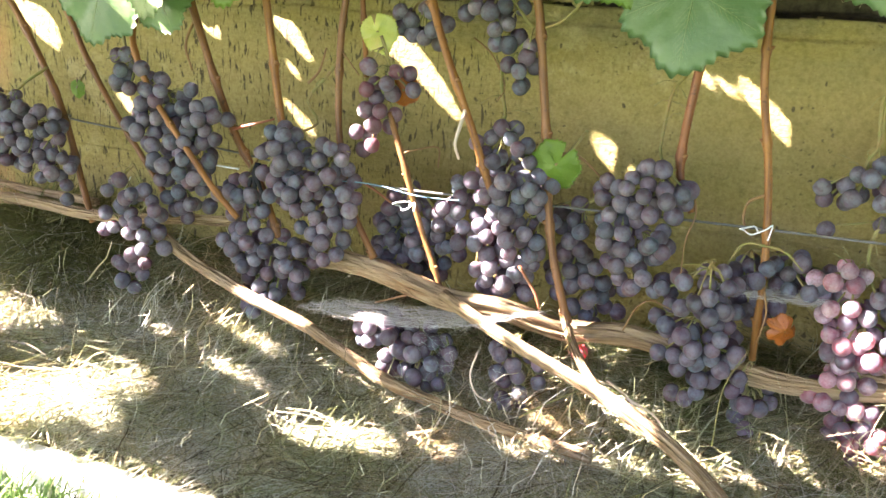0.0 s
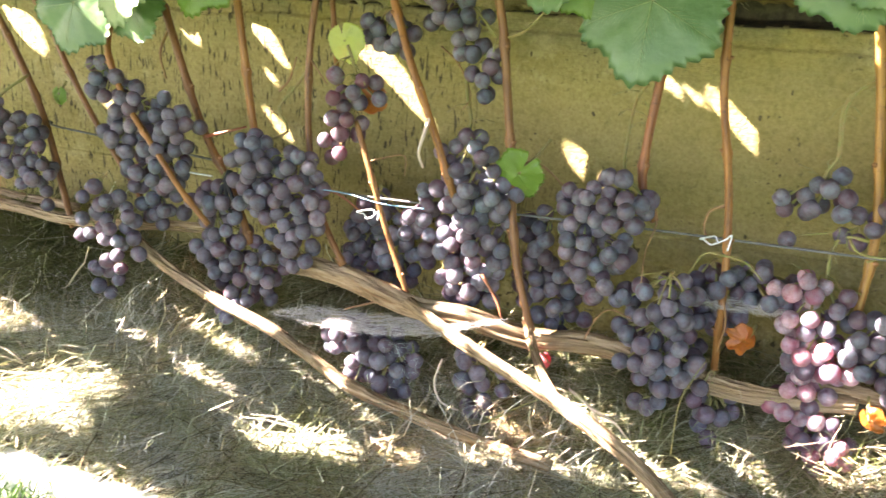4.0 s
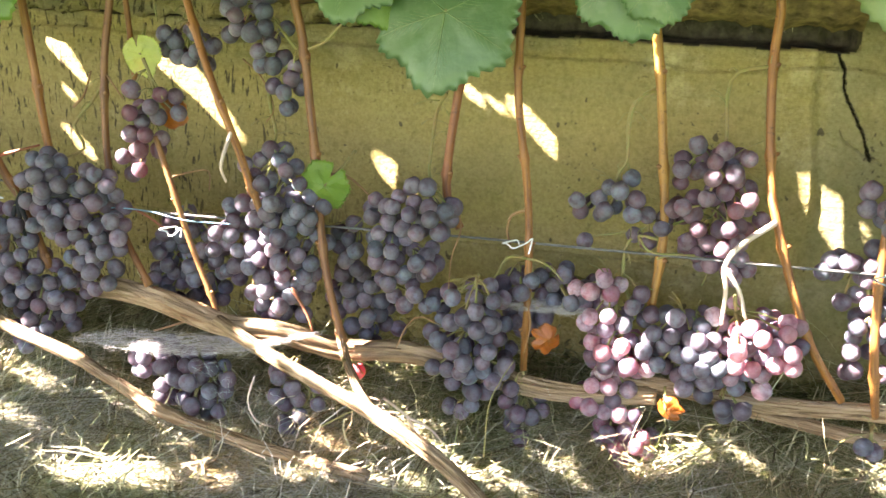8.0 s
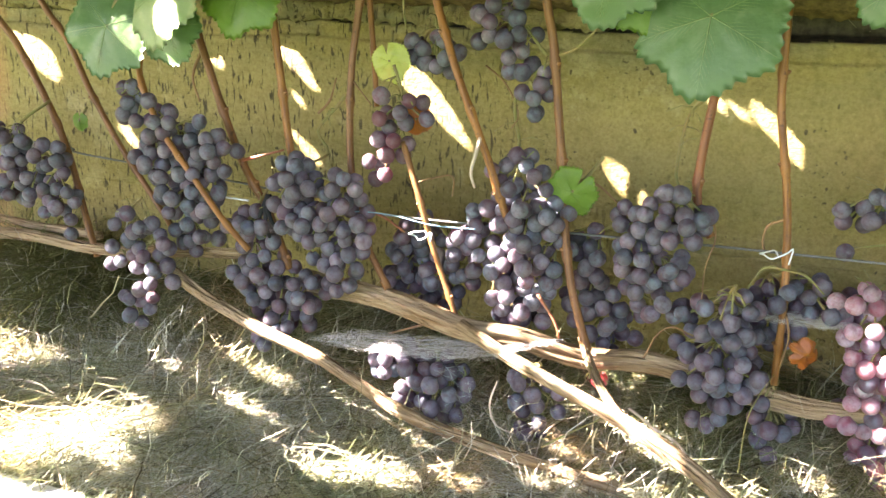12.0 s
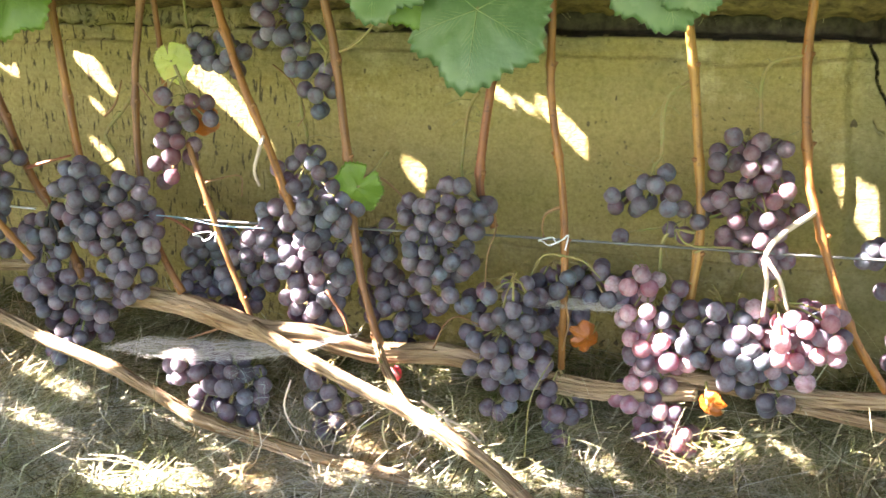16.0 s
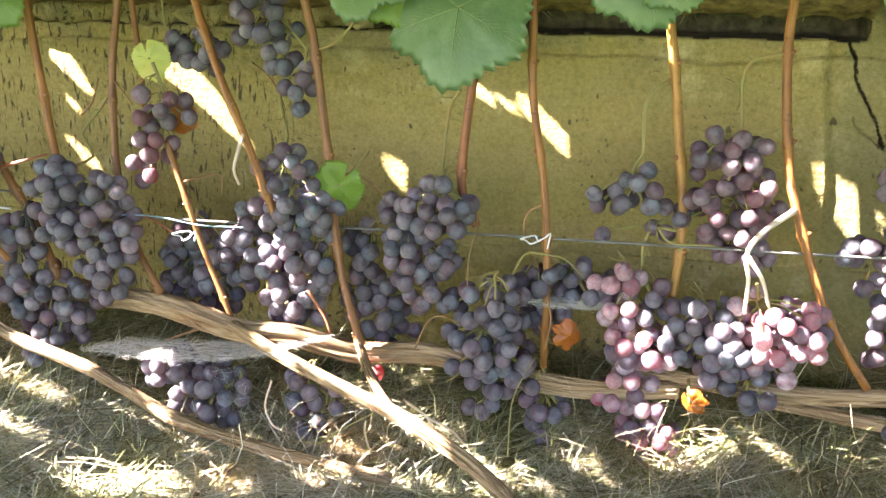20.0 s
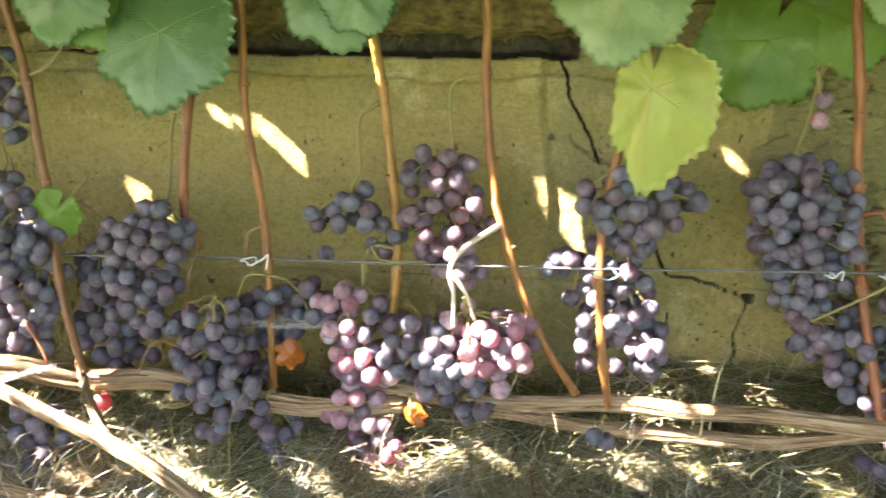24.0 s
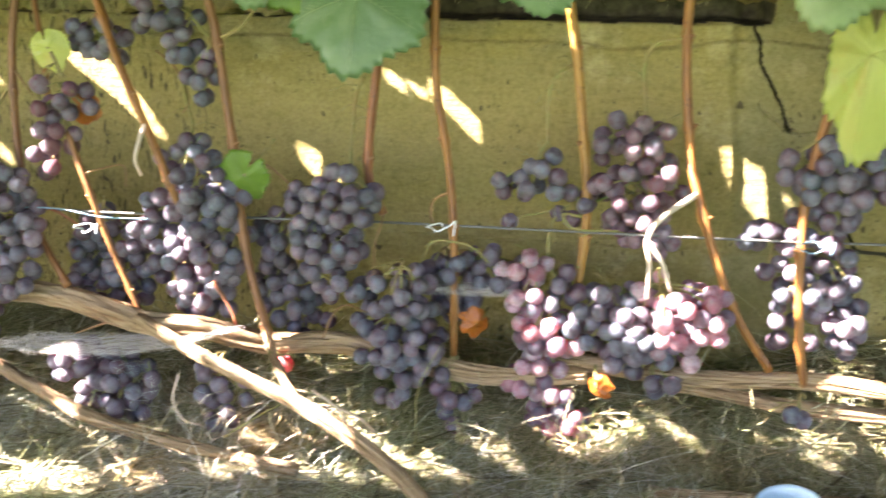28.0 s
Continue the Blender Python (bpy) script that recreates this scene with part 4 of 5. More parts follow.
cane([(-0.290, -0.140, 0.690), (-0.272, -0.150, 0.630), (-0.260, -0.170, 0.590), (-0.235, -0.180, 0.547), (-0.200, -0.190, 0.512), (-0.153, -0.200, 0.467), (-0.120, -0.200, 0.434)], 0.0041, "ripe")
cane([(-0.250, -0.130, 0.769), (-0.228, -0.130, 0.657), (-0.215, -0.130, 0.624), (-0.162, -0.146, 0.512), (-0.126, -0.150, 0.454), (-0.099, -0.160, 0.406)], 0.0053, "dark", [([(-0.158, -0.150, 0.510), (-0.131, -0.150, 0.518), (-0.114, -0.140, 0.523)], 0.0020, "red"), ([(-0.212, -0.130, 0.618), (-0.219, -0.140, 0.590), (-0.205, -0.150, 0.566)], 0.0018, "brown")])
cane([(-0.143, -0.120, 0.815), (-0.139, -0.120, 0.696), (-0.136, -0.120, 0.665), (-0.127, -0.120, 0.587), (-0.110, -0.130, 0.501), (-0.076, -0.150, 0.430)], 0.0054, "ripe")
cane([(-0.023, -0.120, 0.820), (-0.033, -0.120, 0.702), (-0.039, -0.120, 0.667), (-0.043, -0.130, 0.601), (-0.040, -0.140, 0.524), (-0.022, -0.150, 0.451), (0.010, -0.160, 0.401)], 0.0046, "dark", [([(-0.033, -0.150, 0.476), (-0.003, -0.150, 0.471), (0.023, -0.150, 0.457)], 0.0019, "red"), ([(-0.043, -0.130, 0.596), (-0.012, -0.150, 0.576)], 0.0010, "brown")])
cane([(-0.048, -0.090, 0.817), (-0.045, -0.090, 0.697), (-0.043, -0.090, 0.666), (-0.039, -0.090, 0.617), (-0.031, -0.100, 0.567)], 0.0038, "ripe")
cane([(0.028, -0.130, 0.820), (0.039, -0.130, 0.702), (0.045, -0.130, 0.668), (0.081, -0.150, 0.592), (0.110, -0.158, 0.530), (0.130, -0.160, 0.481)], 0.0048, "ripe", [([(0.099, -0.155, 0.557), (0.100, -0.170, 0.542), (0.098, -0.175, 0.527), (0.100, -0.170, 0.513)], 0.0021, "pale")])
cane([(0.023, -0.155, 0.545), (0.040, -0.163, 0.506), (0.060, -0.162, 0.444), (0.086, -0.161, 0.373)], 0.0036, "dark", [([(0.040, -0.163, 0.510), (0.054, -0.155, 0.514), (0.069, -0.145, 0.515), (0.069, -0.145, 0.496)], 0.0011, "brown"), ([(0.083, -0.161, 0.386), (0.045, -0.155, 0.368), (0.009, -0.155, 0.353)], 0.0020, "brown")])
cane([(0.130, -0.120, 0.821), (0.140, -0.120, 0.703), (0.145, -0.120, 0.670), (0.155, -0.120, 0.624), (0.168, -0.130, 0.529), (0.186, -0.150, 0.436), (0.211, -0.170, 0.375)], 0.0051, "dark", [([(0.155, -0.120, 0.627), (0.176, -0.120, 0.637), (0.200, -0.120, 0.664)], 0.0017, "green"), ([(0.175, -0.130, 0.519), (0.199, -0.130, 0.519), (0.223, -0.130, 0.501)], 0.0014, "brown"), ([(0.166, -0.180, 0.425), (0.185, -0.190, 0.406), (0.190, -0.190, 0.391)], 0.0018, "red")])
cane([(0.299, -0.100, 0.820), (0.297, -0.100, 0.700), (0.296, -0.100, 0.644), (0.292, -0.100, 0.601), (0.285, -0.110, 0.514), (0.302, -0.120, 0.479)], 0.0053, "red")
cane([(0.342, -0.100, 0.820), (0.343, -0.100, 0.700), (0.343, -0.100, 0.673), (0.347, -0.110, 0.594), (0.363, -0.118, 0.503), (0.368, -0.130, 0.425), (0.369, -0.130, 0.356)], 0.0045, "ripe", [([(0.362, -0.118, 0.502), (0.348, -0.120, 0.495), (0.345, -0.120, 0.480), (0.349, -0.120, 0.470)], 0.0017, "brown"), ([(0.366, -0.130, 0.461), (0.349, -0.130, 0.460), (0.337, -0.130, 0.438)], 0.0014, "green"), ([(0.366, -0.130, 0.461), (0.383, -0.130, 0.458), (0.399, -0.130, 0.444)], 0.0012, "green")])
cane([(0.438, -0.090, 0.820), (0.449, -0.090, 0.701), (0.455, -0.090, 0.664), (0.465, -0.091, 0.606), (0.478, -0.110, 0.490), (0.475, -0.120, 0.427)], 0.0053, "amber")
cane([(0.546, -0.085, 0.822), (0.549, -0.085, 0.702), (0.551, -0.085, 0.676), (0.551, -0.088, 0.634), (0.559, -0.100, 0.546), (0.568, -0.112, 0.511), (0.601, -0.124, 0.422), (0.638, -0.125, 0.366)], 0.0049, "ripe", [([(0.568, -0.112, 0.511), (0.540, -0.146, 0.497), (0.530, -0.152, 0.480), (0.533, -0.152, 0.460), (0.533, -0.150, 0.430)], 0.0028, "pale"), ([(0.530, -0.152, 0.480), (0.543, -0.154, 0.462), (0.551, -0.152, 0.438)], 0.0022, "pale")])
cane([(0.712, -0.090, 0.825), (0.697, -0.090, 0.709), (0.688, -0.090, 0.676), (0.659, -0.100, 0.554), (0.652, -0.110, 0.498), (0.655, -0.120, 0.421), (0.666, -0.125, 0.355)], 0.0049, "ripe")
cane([(0.838, -0.060, 0.830), (0.846, -0.060, 0.711), (0.858, -0.060, 0.628), (0.868, -0.060, 0.519), (0.877, -0.090, 0.434), (0.889, -0.125, 0.359)], 0.0056, "red", [([(0.869, -0.060, 0.517), (0.881, -0.065, 0.523), (0.890, -0.070, 0.519), (0.892, -0.080, 0.473)], 0.0023, "red"), ([(0.891, -0.080, 0.493), (0.911, -0.070, 0.501), (0.909, -0.080, 0.473)], 0.0012, "brown")])
cane([(1.050, -0.062, 0.832), (1.051, -0.062, 0.712), (1.051, -0.062, 0.685), (1.053, -0.062, 0.641), (1.043, -0.050, 0.496), (1.020, -0.100, 0.403), (1.015, -0.120, 0.332), (1.015, -0.140, 0.288), (1.017, -0.150, 0.245)], 0.0051, "amber")
cane([(1.081, -0.100, 0.826), (1.098, -0.100, 0.711), (1.105, -0.100, 0.685), (1.119, -0.100, 0.637), (1.110, -0.110, 0.550), (1.107, -0.130, 0.459), (1.111, -0.150, 0.398), (1.138, -0.160, 0.350)], 0.0053, "amber")

# old wood
old_wood([(-0.954, -0.100, 0.379), (-0.659, -0.130, 0.363), (-0.493, -0.140, 0.392), (-0.376, -0.150, 0.390), (-0.252, -0.150, 0.402), (-0.151, -0.155, 0.415)], 0.0078, 0.0063, "peeling brown arm of old vine wood tied low along the wall")
old_wood([(-0.987, -0.060, 0.380), (-0.715, -0.080, 0.392), (-0.535, -0.100, 0.392), (-0.367, -0.130, 0.400)], 0.0060, 0.0055, "thin grey arm of old vine wood beside the wall")
old_wood([(-0.236, -0.185, 0.401), (-0.185, -0.190, 0.375), (-0.143, -0.195, 0.363), (-0.062, -0.200, 0.340), (-0.004, -0.210, 0.323), (0.063, -0.220, 0.303), (0.136, -0.225, 0.293), (0.211, -0.230, 0.287), (0.258, -0.235, 0.285)], 0.0071, 0.0056, "sunlit grey vine trunk leaning down into the hay")
old_wood([(-0.100, -0.130, 0.384), (0.018, -0.160, 0.388), (0.097, -0.180, 0.383), (0.147, -0.170, 0.380), (0.205, -0.150, 0.359), (0.266, -0.140, 0.360), (0.338, -0.130, 0.345), (0.428, -0.125, 0.340), (0.487, -0.120, 0.345)], 0.0126, 0.0097, "thick twisted arm of old vine wood with peeling bark")
old_wood([(0.097, -0.190, 0.389), (0.149, -0.200, 0.372), (0.219, -0.220, 0.352), (0.262, -0.230, 0.339), (0.308, -0.240, 0.322), (0.348, -0.250, 0.300), (0.387, -0.260, 0.267)], 0.0067, 0.0076, "sun-bleached vine trunk running down into the hay")
old_wood([(0.442, -0.115, 0.354), (0.559, -0.120, 0.352), (0.673, -0.121, 0.358), (0.742, -0.125, 0.357), (0.840, -0.125, 0.355), (0.936, -0.130, 0.356), (1.057, -0.130, 0.355), (1.177, -0.130, 0.352), (1.297, -0.130, 0.351)], 0.0083, 0.0085, "long twisted arm of old vine wood with split bark")
old_wood([(0.552, -0.100, 0.335), (0.670, -0.110, 0.329), (0.781, -0.115, 0.329), (0.894, -0.120, 0.344)], 0.0072, 0.0063, "second strand of split old vine wood along the arm")
old_wood([(0.549, -0.200, 0.280), (0.623, -0.200, 0.285), (0.737, -0.200, 0.296), (0.837, -0.200, 0.305), (0.927, -0.200, 0.314), (1.016, -0.200, 0.328), (1.081, -0.200, 0.339), (1.146, -0.200, 0.347), (1.232, -0.200, 0.358)], 0.0076, 0.0097, "fallen grey vine trunk lying over the hay")
old_wood([(0.953, -0.090, 0.306), (1.022, -0.090, 0.310), (1.098, -0.090, 0.318)], 0.0073, 0.0059, "broken brown stub of vine wood near the wall")
old_wood([(0.204, -0.165, 0.384), (0.219, -0.185, 0.364), (0.238, -0.205, 0.350), (0.262, -0.225, 0.337)], 0.0042, 0.0051, "short sunlit spur joining the bleached trunk")

# grape clusters
cluster([(-0.554, -0.160, 0.530, 0.022, 0.017), (-0.505, -0.160, 0.517, 0.018, 0.018), (-0.548, -0.160, 0.483, 0.035, 0.024), (-0.560, -0.160, 0.440, 0.028, 0.022)], (-0.593, -0.130, 0.564), "reddish")
cluster([(-0.441, -0.165, 0.509, 0.025, 0.025), (-0.446, -0.165, 0.467, 0.025, 0.031), (-0.392, -0.165, 0.492, 0.030, 0.026), (-0.391, -0.165, 0.456, 0.033, 0.025), (-0.378, -0.165, 0.413, 0.013, 0.013)], (-0.421, -0.130, 0.550), "dusky")
cluster([(-0.266, -0.172, 0.558, 0.025, 0.025), (-0.219, -0.172, 0.538, 0.033, 0.025), (-0.244, -0.172, 0.504, 0.032, 0.023), (-0.174, -0.172, 0.523, 0.028, 0.028), (-0.205, -0.172, 0.478, 0.042, 0.028), (-0.207, -0.172, 0.436, 0.029, 0.025)], (-0.310, -0.130, 0.601), "dusky")
cluster([(-0.262, -0.200, 0.447, 0.024, 0.018), (-0.237, -0.200, 0.429, 0.026, 0.021), (-0.277, -0.200, 0.404, 0.017, 0.017), (-0.234, -0.200, 0.395, 0.023, 0.019), (-0.267, -0.200, 0.355, 0.021, 0.023)], (-0.245, -0.200, 0.473), "dusky")
cluster([(-0.137, -0.165, 0.444, 0.027, 0.027), (-0.131, -0.165, 0.397, 0.033, 0.033), (-0.083, -0.165, 0.392, 0.030, 0.027), (-0.111, -0.165, 0.356, 0.035, 0.024), (-0.136, -0.165, 0.326, 0.016, 0.016)], (-0.131, -0.130, 0.492), "dusky")
cluster([(-0.081, -0.172, 0.499, 0.033, 0.023), (-0.031, -0.172, 0.499, 0.027, 0.023), (-0.072, -0.172, 0.464, 0.035, 0.025), (-0.028, -0.172, 0.464, 0.030, 0.029), (-0.040, -0.172, 0.422, 0.029, 0.027)], [(-0.041, -0.130, 0.591), (-0.064, -0.124, 0.566), (-0.082, -0.128, 0.543), (-0.063, -0.142, 0.524)], "dusky")
cluster([(0.017, -0.148, 0.573, 0.027, 0.024), (0.012, -0.148, 0.546, 0.025, 0.021), (-0.004, -0.148, 0.521, 0.020, 0.021)], (0.011, -0.150, 0.614), "reddish", 0.25)
cluster([(0.037, -0.110, 0.623, 0.028, 0.025)], (0.034, -0.110, 0.658), "dusky", 0.3)
cluster([(0.108, -0.120, 0.652, 0.034, 0.027), (0.123, -0.120, 0.621, 0.023, 0.019), (0.139, -0.120, 0.589, 0.019, 0.017)], (0.147, -0.120, 0.627), "dusky", 0.3)
cluster([(0.021, -0.115, 0.434, 0.031, 0.031), (0.019, -0.115, 0.393, 0.036, 0.024), (0.049, -0.115, 0.401, 0.031, 0.031), (0.070, -0.115, 0.421, 0.017, 0.037)], (0.036, -0.130, 0.478), "dusky")
cluster([(0.130, -0.140, 0.522, 0.029, 0.024), (0.145, -0.140, 0.487, 0.041, 0.031), (0.104, -0.140, 0.478, 0.023, 0.024), (0.082, -0.140, 0.445, 0.019, 0.025), (0.138, -0.140, 0.444, 0.039, 0.031), (0.172, -0.140, 0.463, 0.021, 0.029), (0.140, -0.140, 0.401, 0.033, 0.024)], [(0.152, -0.120, 0.624), (0.122, -0.120, 0.596), (0.116, -0.110, 0.572), (0.121, -0.110, 0.548)], "dusky")
cluster([(0.197, -0.105, 0.440, 0.024, 0.037), (0.191, -0.105, 0.400, 0.027, 0.024), (0.218, -0.105, 0.380, 0.034, 0.025), (0.180, -0.105, 0.454, 0.016, 0.016)], (0.222, -0.120, 0.484), "dusky")
cluster([(0.275, -0.137, 0.498, 0.035, 0.027), (0.239, -0.137, 0.480, 0.025, 0.025), (0.262, -0.137, 0.459, 0.039, 0.029), (0.244, -0.137, 0.428, 0.025, 0.025), (0.267, -0.137, 0.416, 0.025, 0.020)], [(0.283, -0.110, 0.596), (0.269, -0.089, 0.576), (0.263, -0.087, 0.526)], "dusky")
cluster([(0.322, -0.145, 0.414, 0.037, 0.025), (0.321, -0.145, 0.377, 0.039, 0.034), (0.328, -0.145, 0.346, 0.024, 0.024), (0.319, -0.145, 0.314, 0.018, 0.015)], (0.330, -0.160, 0.451), "dusky")
cluster([(0.381, -0.100, 0.428, 0.050, 0.020), (0.342, -0.100, 0.369, 0.016, 0.031)], (0.354, -0.100, 0.447), "dusky")
cluster([(0.372, -0.130, 0.326, 0.027, 0.021), (0.363, -0.130, 0.298, 0.018, 0.013)], (0.368, -0.130, 0.356), "dusky")
cluster([(0.023, -0.188, 0.339, 0.030, 0.016), (0.054, -0.188, 0.337, 0.039, 0.022), (0.070, -0.188, 0.317, 0.034, 0.023), (0.100, -0.188, 0.342, 0.015, 0.022), (0.087, -0.188, 0.296, 0.020, 0.016), (0.074, -0.188, 0.257, 0.008, 0.008)], (0.057, -0.170, 0.364), "dusky")
cluster([(0.159, -0.173, 0.327, 0.023, 0.020), (0.178, -0.173, 0.323, 0.019, 0.017), (0.167, -0.173, 0.297, 0.024, 0.019)], (0.172, -0.180, 0.359), "dusky")
cluster([(0.433, -0.100, 0.514, 0.038, 0.026), (0.465, -0.100, 0.494, 0.018, 0.016), (0.412, -0.100, 0.476, 0.009, 0.009)], [(0.462, -0.090, 0.609), (0.443, -0.087, 0.597), (0.439, -0.083, 0.578), (0.441, -0.090, 0.545)], "dusky", 0.45)
cluster([(0.505, -0.098, 0.547, 0.034, 0.025), (0.537, -0.098, 0.542, 0.024, 0.025), (0.516, -0.098, 0.505, 0.045, 0.028), (0.523, -0.098, 0.473, 0.031, 0.026), (0.515, -0.098, 0.443, 0.010, 0.010)], [(0.548, -0.090, 0.634), (0.524, -0.083, 0.627), (0.518, -0.075, 0.607), (0.521, -0.078, 0.565)], "reddish", 0.4)
# Two bunches coloured as sunlit; ripe marks their shaded berries, coloured dusky.
cluster([(0.435, -0.124, 0.430, 0.034, 0.028), (0.456, -0.124, 0.391, 0.036, 0.030), (0.443, -0.124, 0.347, 0.028, 0.030), (0.461, -0.124, 0.303, 0.030, 0.021)], [(0.476, -0.110, 0.485), (0.456, -0.105, 0.485), (0.448, -0.109, 0.473), (0.447, -0.114, 0.443)], "sun_pink", ripe=((0.464, 0.425, 0.021), (0.478, 0.392, 0.014)))
cluster([(0.497, -0.132, 0.415, 0.029, 0.021), (0.514, -0.132, 0.387, 0.037, 0.029), (0.555, -0.132, 0.412, 0.049, 0.033), (0.540, -0.132, 0.357, 0.029, 0.021)], [(0.541, -0.146, 0.455), (0.541, -0.130, 0.426)], "sun_pink", ripe=((0.497, 0.408, 0.032), (0.517, 0.380, 0.028), (0.545, 0.352, 0.030)))
cluster([(0.681, -0.098, 0.533, 0.049, 0.028), (0.680, -0.098, 0.501, 0.028, 0.024), (0.632, -0.098, 0.475, 0.027, 0.015), (0.673, -0.098, 0.470, 0.024, 0.024), (0.663, -0.098, 0.440, 0.038, 0.022), (0.687, -0.098, 0.403, 0.033, 0.030), (0.641, -0.098, 0.398, 0.021, 0.026)], (0.676, -0.100, 0.574), "dusky", 0.3)
cluster([(0.820, -0.066, 0.535, 0.050, 0.032), (0.826, -0.066, 0.497, 0.050, 0.032), (0.831, -0.066, 0.457, 0.035, 0.032), (0.845, -0.066, 0.420, 0.032, 0.025)], [(0.824, -0.070, 0.644), (0.819, -0.058, 0.593), (0.812, -0.046, 0.554)], "dusky")
cluster([(0.920, -0.086, 0.443, 0.029, 0.023), (0.917, -0.086, 0.407, 0.034, 0.031), (0.870, -0.086, 0.396, 0.034, 0.031), (0.903, -0.086, 0.369, 0.037, 0.022)], (0.907, -0.090, 0.486), "dusky")
cluster([(0.901, -0.105, 0.306, 0.027, 0.024), (0.906, -0.105, 0.281, 0.022, 0.013)], (0.906, -0.140, 0.355), "dusky")
cluster([(1.036, -0.110, 0.406, 0.026, 0.021), (1.077, -0.110, 0.402, 0.042, 0.031), (1.097, -0.110, 0.422, 0.025, 0.023), (1.075, -0.110, 0.373, 0.021, 0.021), (1.084, -0.110, 0.325, 0.025, 0.016)], [(1.067, -0.115, 0.491), (1.072, -0.100, 0.450), (1.077, -0.090, 0.415)], "dusky", 0.25)
cluster([(1.077, -0.130, 0.594, 0.029, 0.029), (1.111, -0.130, 0.590, 0.027, 0.032), (1.083, -0.130, 0.561, 0.010, 0.010)], (1.118, -0.100, 0.637), "reddish", 0.4)
cluster([(1.115, -0.130, 0.519, 0.033, 0.026), (1.144, -0.130, 0.498, 0.023, 0.026)], (1.119, -0.110, 0.550), "dusky", 0.35)
cluster([(0.660, -0.150, 0.338, 0.018, 0.011)], (0.661, -0.140, 0.355), "dusky")
cluster([(0.222, -0.165, 0.350, 0.005, 0.005)], (0.219, -0.190, 0.368), "backlit", label="single red grape glowing beside the trunk")
cluster([(0.830, -0.062, 0.600, 0.008, 0.008), (0.830, -0.062, 0.618, 0.007, 0.007)], (0.820, -0.075, 0.641), "sun_pink", label="two lone reddish grapes on a bare stalk")
cluster([(0.891, -0.120, 0.476, 0.007, 0.007), (0.819, -0.120, 0.436, 0.004, 0.004)], (0.891, -0.100, 0.488), "dusky", label="few dark grapes beside the reddish cane")

# tendrils
tendril([(0.007, -0.120, 0.681), (0.007, -0.120, 0.661), (0.012, -0.125, 0.645)], 0.0015, "green")
tendril([(-0.080, -0.130, 0.561), (-0.067, -0.130, 0.574), (-0.065, -0.120, 0.595)], 0.0014, "brown")
tendril([(0.460, -0.090, 0.611), (0.448, -0.100, 0.603), (0.442, -0.100, 0.587), (0.443, -0.110, 0.551)], 0.0013, "green")
tendril([(0.285, -0.130, 0.476), (0.291, -0.130, 0.489), (0.302, -0.130, 0.497), (0.308, -0.140, 0.483), (0.303, -0.150, 0.460), (0.304, -0.160, 0.426)], 0.0010, "brown")
tendril([(0.351, -0.200, 0.302), (0.353, -0.200, 0.349), (0.360, -0.190, 0.370), (0.369, -0.180, 0.386)], 0.0007, "green")
tendril([(0.460, -0.130, 0.491), (0.465, -0.135, 0.484), (0.475, -0.135, 0.480), (0.506, -0.125, 0.479)], 0.0012, "green")
tendril([(0.187, -0.220, 0.299), (0.210, -0.210, 0.314), (0.235, -0.200, 0.328)], 0.0011, "green")
tendril([(0.079, -0.090, 0.612), (0.102, -0.100, 0.598), (0.119, -0.110, 0.572), (0.116, -0.120, 0.560)], 0.0010, "brown")
tendril([(0.261, -0.170, 0.378), (0.271, -0.170, 0.401), (0.283, -0.170, 0.410), (0.301, -0.170, 0.405)], 0.0009, "brown")
tendril([(0.372, -0.150, 0.428), (0.376, -0.150, 0.408), (0.372, -0.150, 0.381)], 0.0010, "brown")

# leaves
vine_leaf((0.285, -0.143, 0.648), 0.116, -20, 4, 0, "green", "broad green vine leaf with a toothed edge hanging from a cane")
vine_leaf((0.233, -0.130, 0.675), 0.067, -20, -25, 20, "bright", "pale green vine leaf tucked beneath a broader leaf")
vine_leaf((0.203, -0.150, 0.691), 0.085, -10, 10, 0, "green", "green vine leaf high on the cane")
vine_leaf((0.439, -0.140, 0.688), 0.091, -15, -12, 0, "green", "green vine leaf tip hanging from a tall cane")
vine_leaf((0.177, -0.140, 0.505), 0.044, 10, 35, 0, "bright", "small green vine leaf beside dark grapes")
vine_leaf((0.004, -0.140, 0.610), 0.036, 0, -20, 0, "yellow", "small yellowing vine leaf half in the sun")
vine_leaf((-0.279, -0.200, 0.626), 0.085, -15, 15, 10, "green", "green vine leaf with a sunlit fold")
vine_leaf((-0.202, -0.210, 0.661), 0.099, -25, -10, -20, "mottled", "pale vine leaf catching full sun")
vine_leaf((-0.214, -0.180, 0.633), 0.071, -10, -25, 0, "green", "green vine leaf hanging near the wall")
vine_leaf((-0.130, -0.190, 0.665), 0.079, -20, 10, 0, "bright", "bright green vine leaf with light behind it")
vine_leaf((-0.410, -0.100, 0.520), 0.020, 0, 0, 0, "bright", "tiny pale green vine leaf")
vine_leaf((0.657, -0.115, 0.687), 0.102, -15, 12, 0, "mottled", "mottled pale vine leaf with holes")
vine_leaf((0.683, -0.128, 0.604), 0.136, -8, 3, 0, "yellow", "yellow-green ageing vine leaf with a toothed rim", 1.2, 0.60, 1.0, 0.33, 0.58)
# The bright tone paints light from above into these two leaves.
vine_leaf((0.779, -0.035, 0.646), 0.107, -10, 22, 0, "bright", "green vine leaf glowing with light from above")
vine_leaf((0.858, -0.030, 0.666), 0.084, -10, -8, 0, "bright", "glowing green vine leaf above the grapes")
vine_leaf((0.870, -0.120, 0.696), 0.056, -20, -20, 0, "mottled", "pale vine leaf catching the sun")
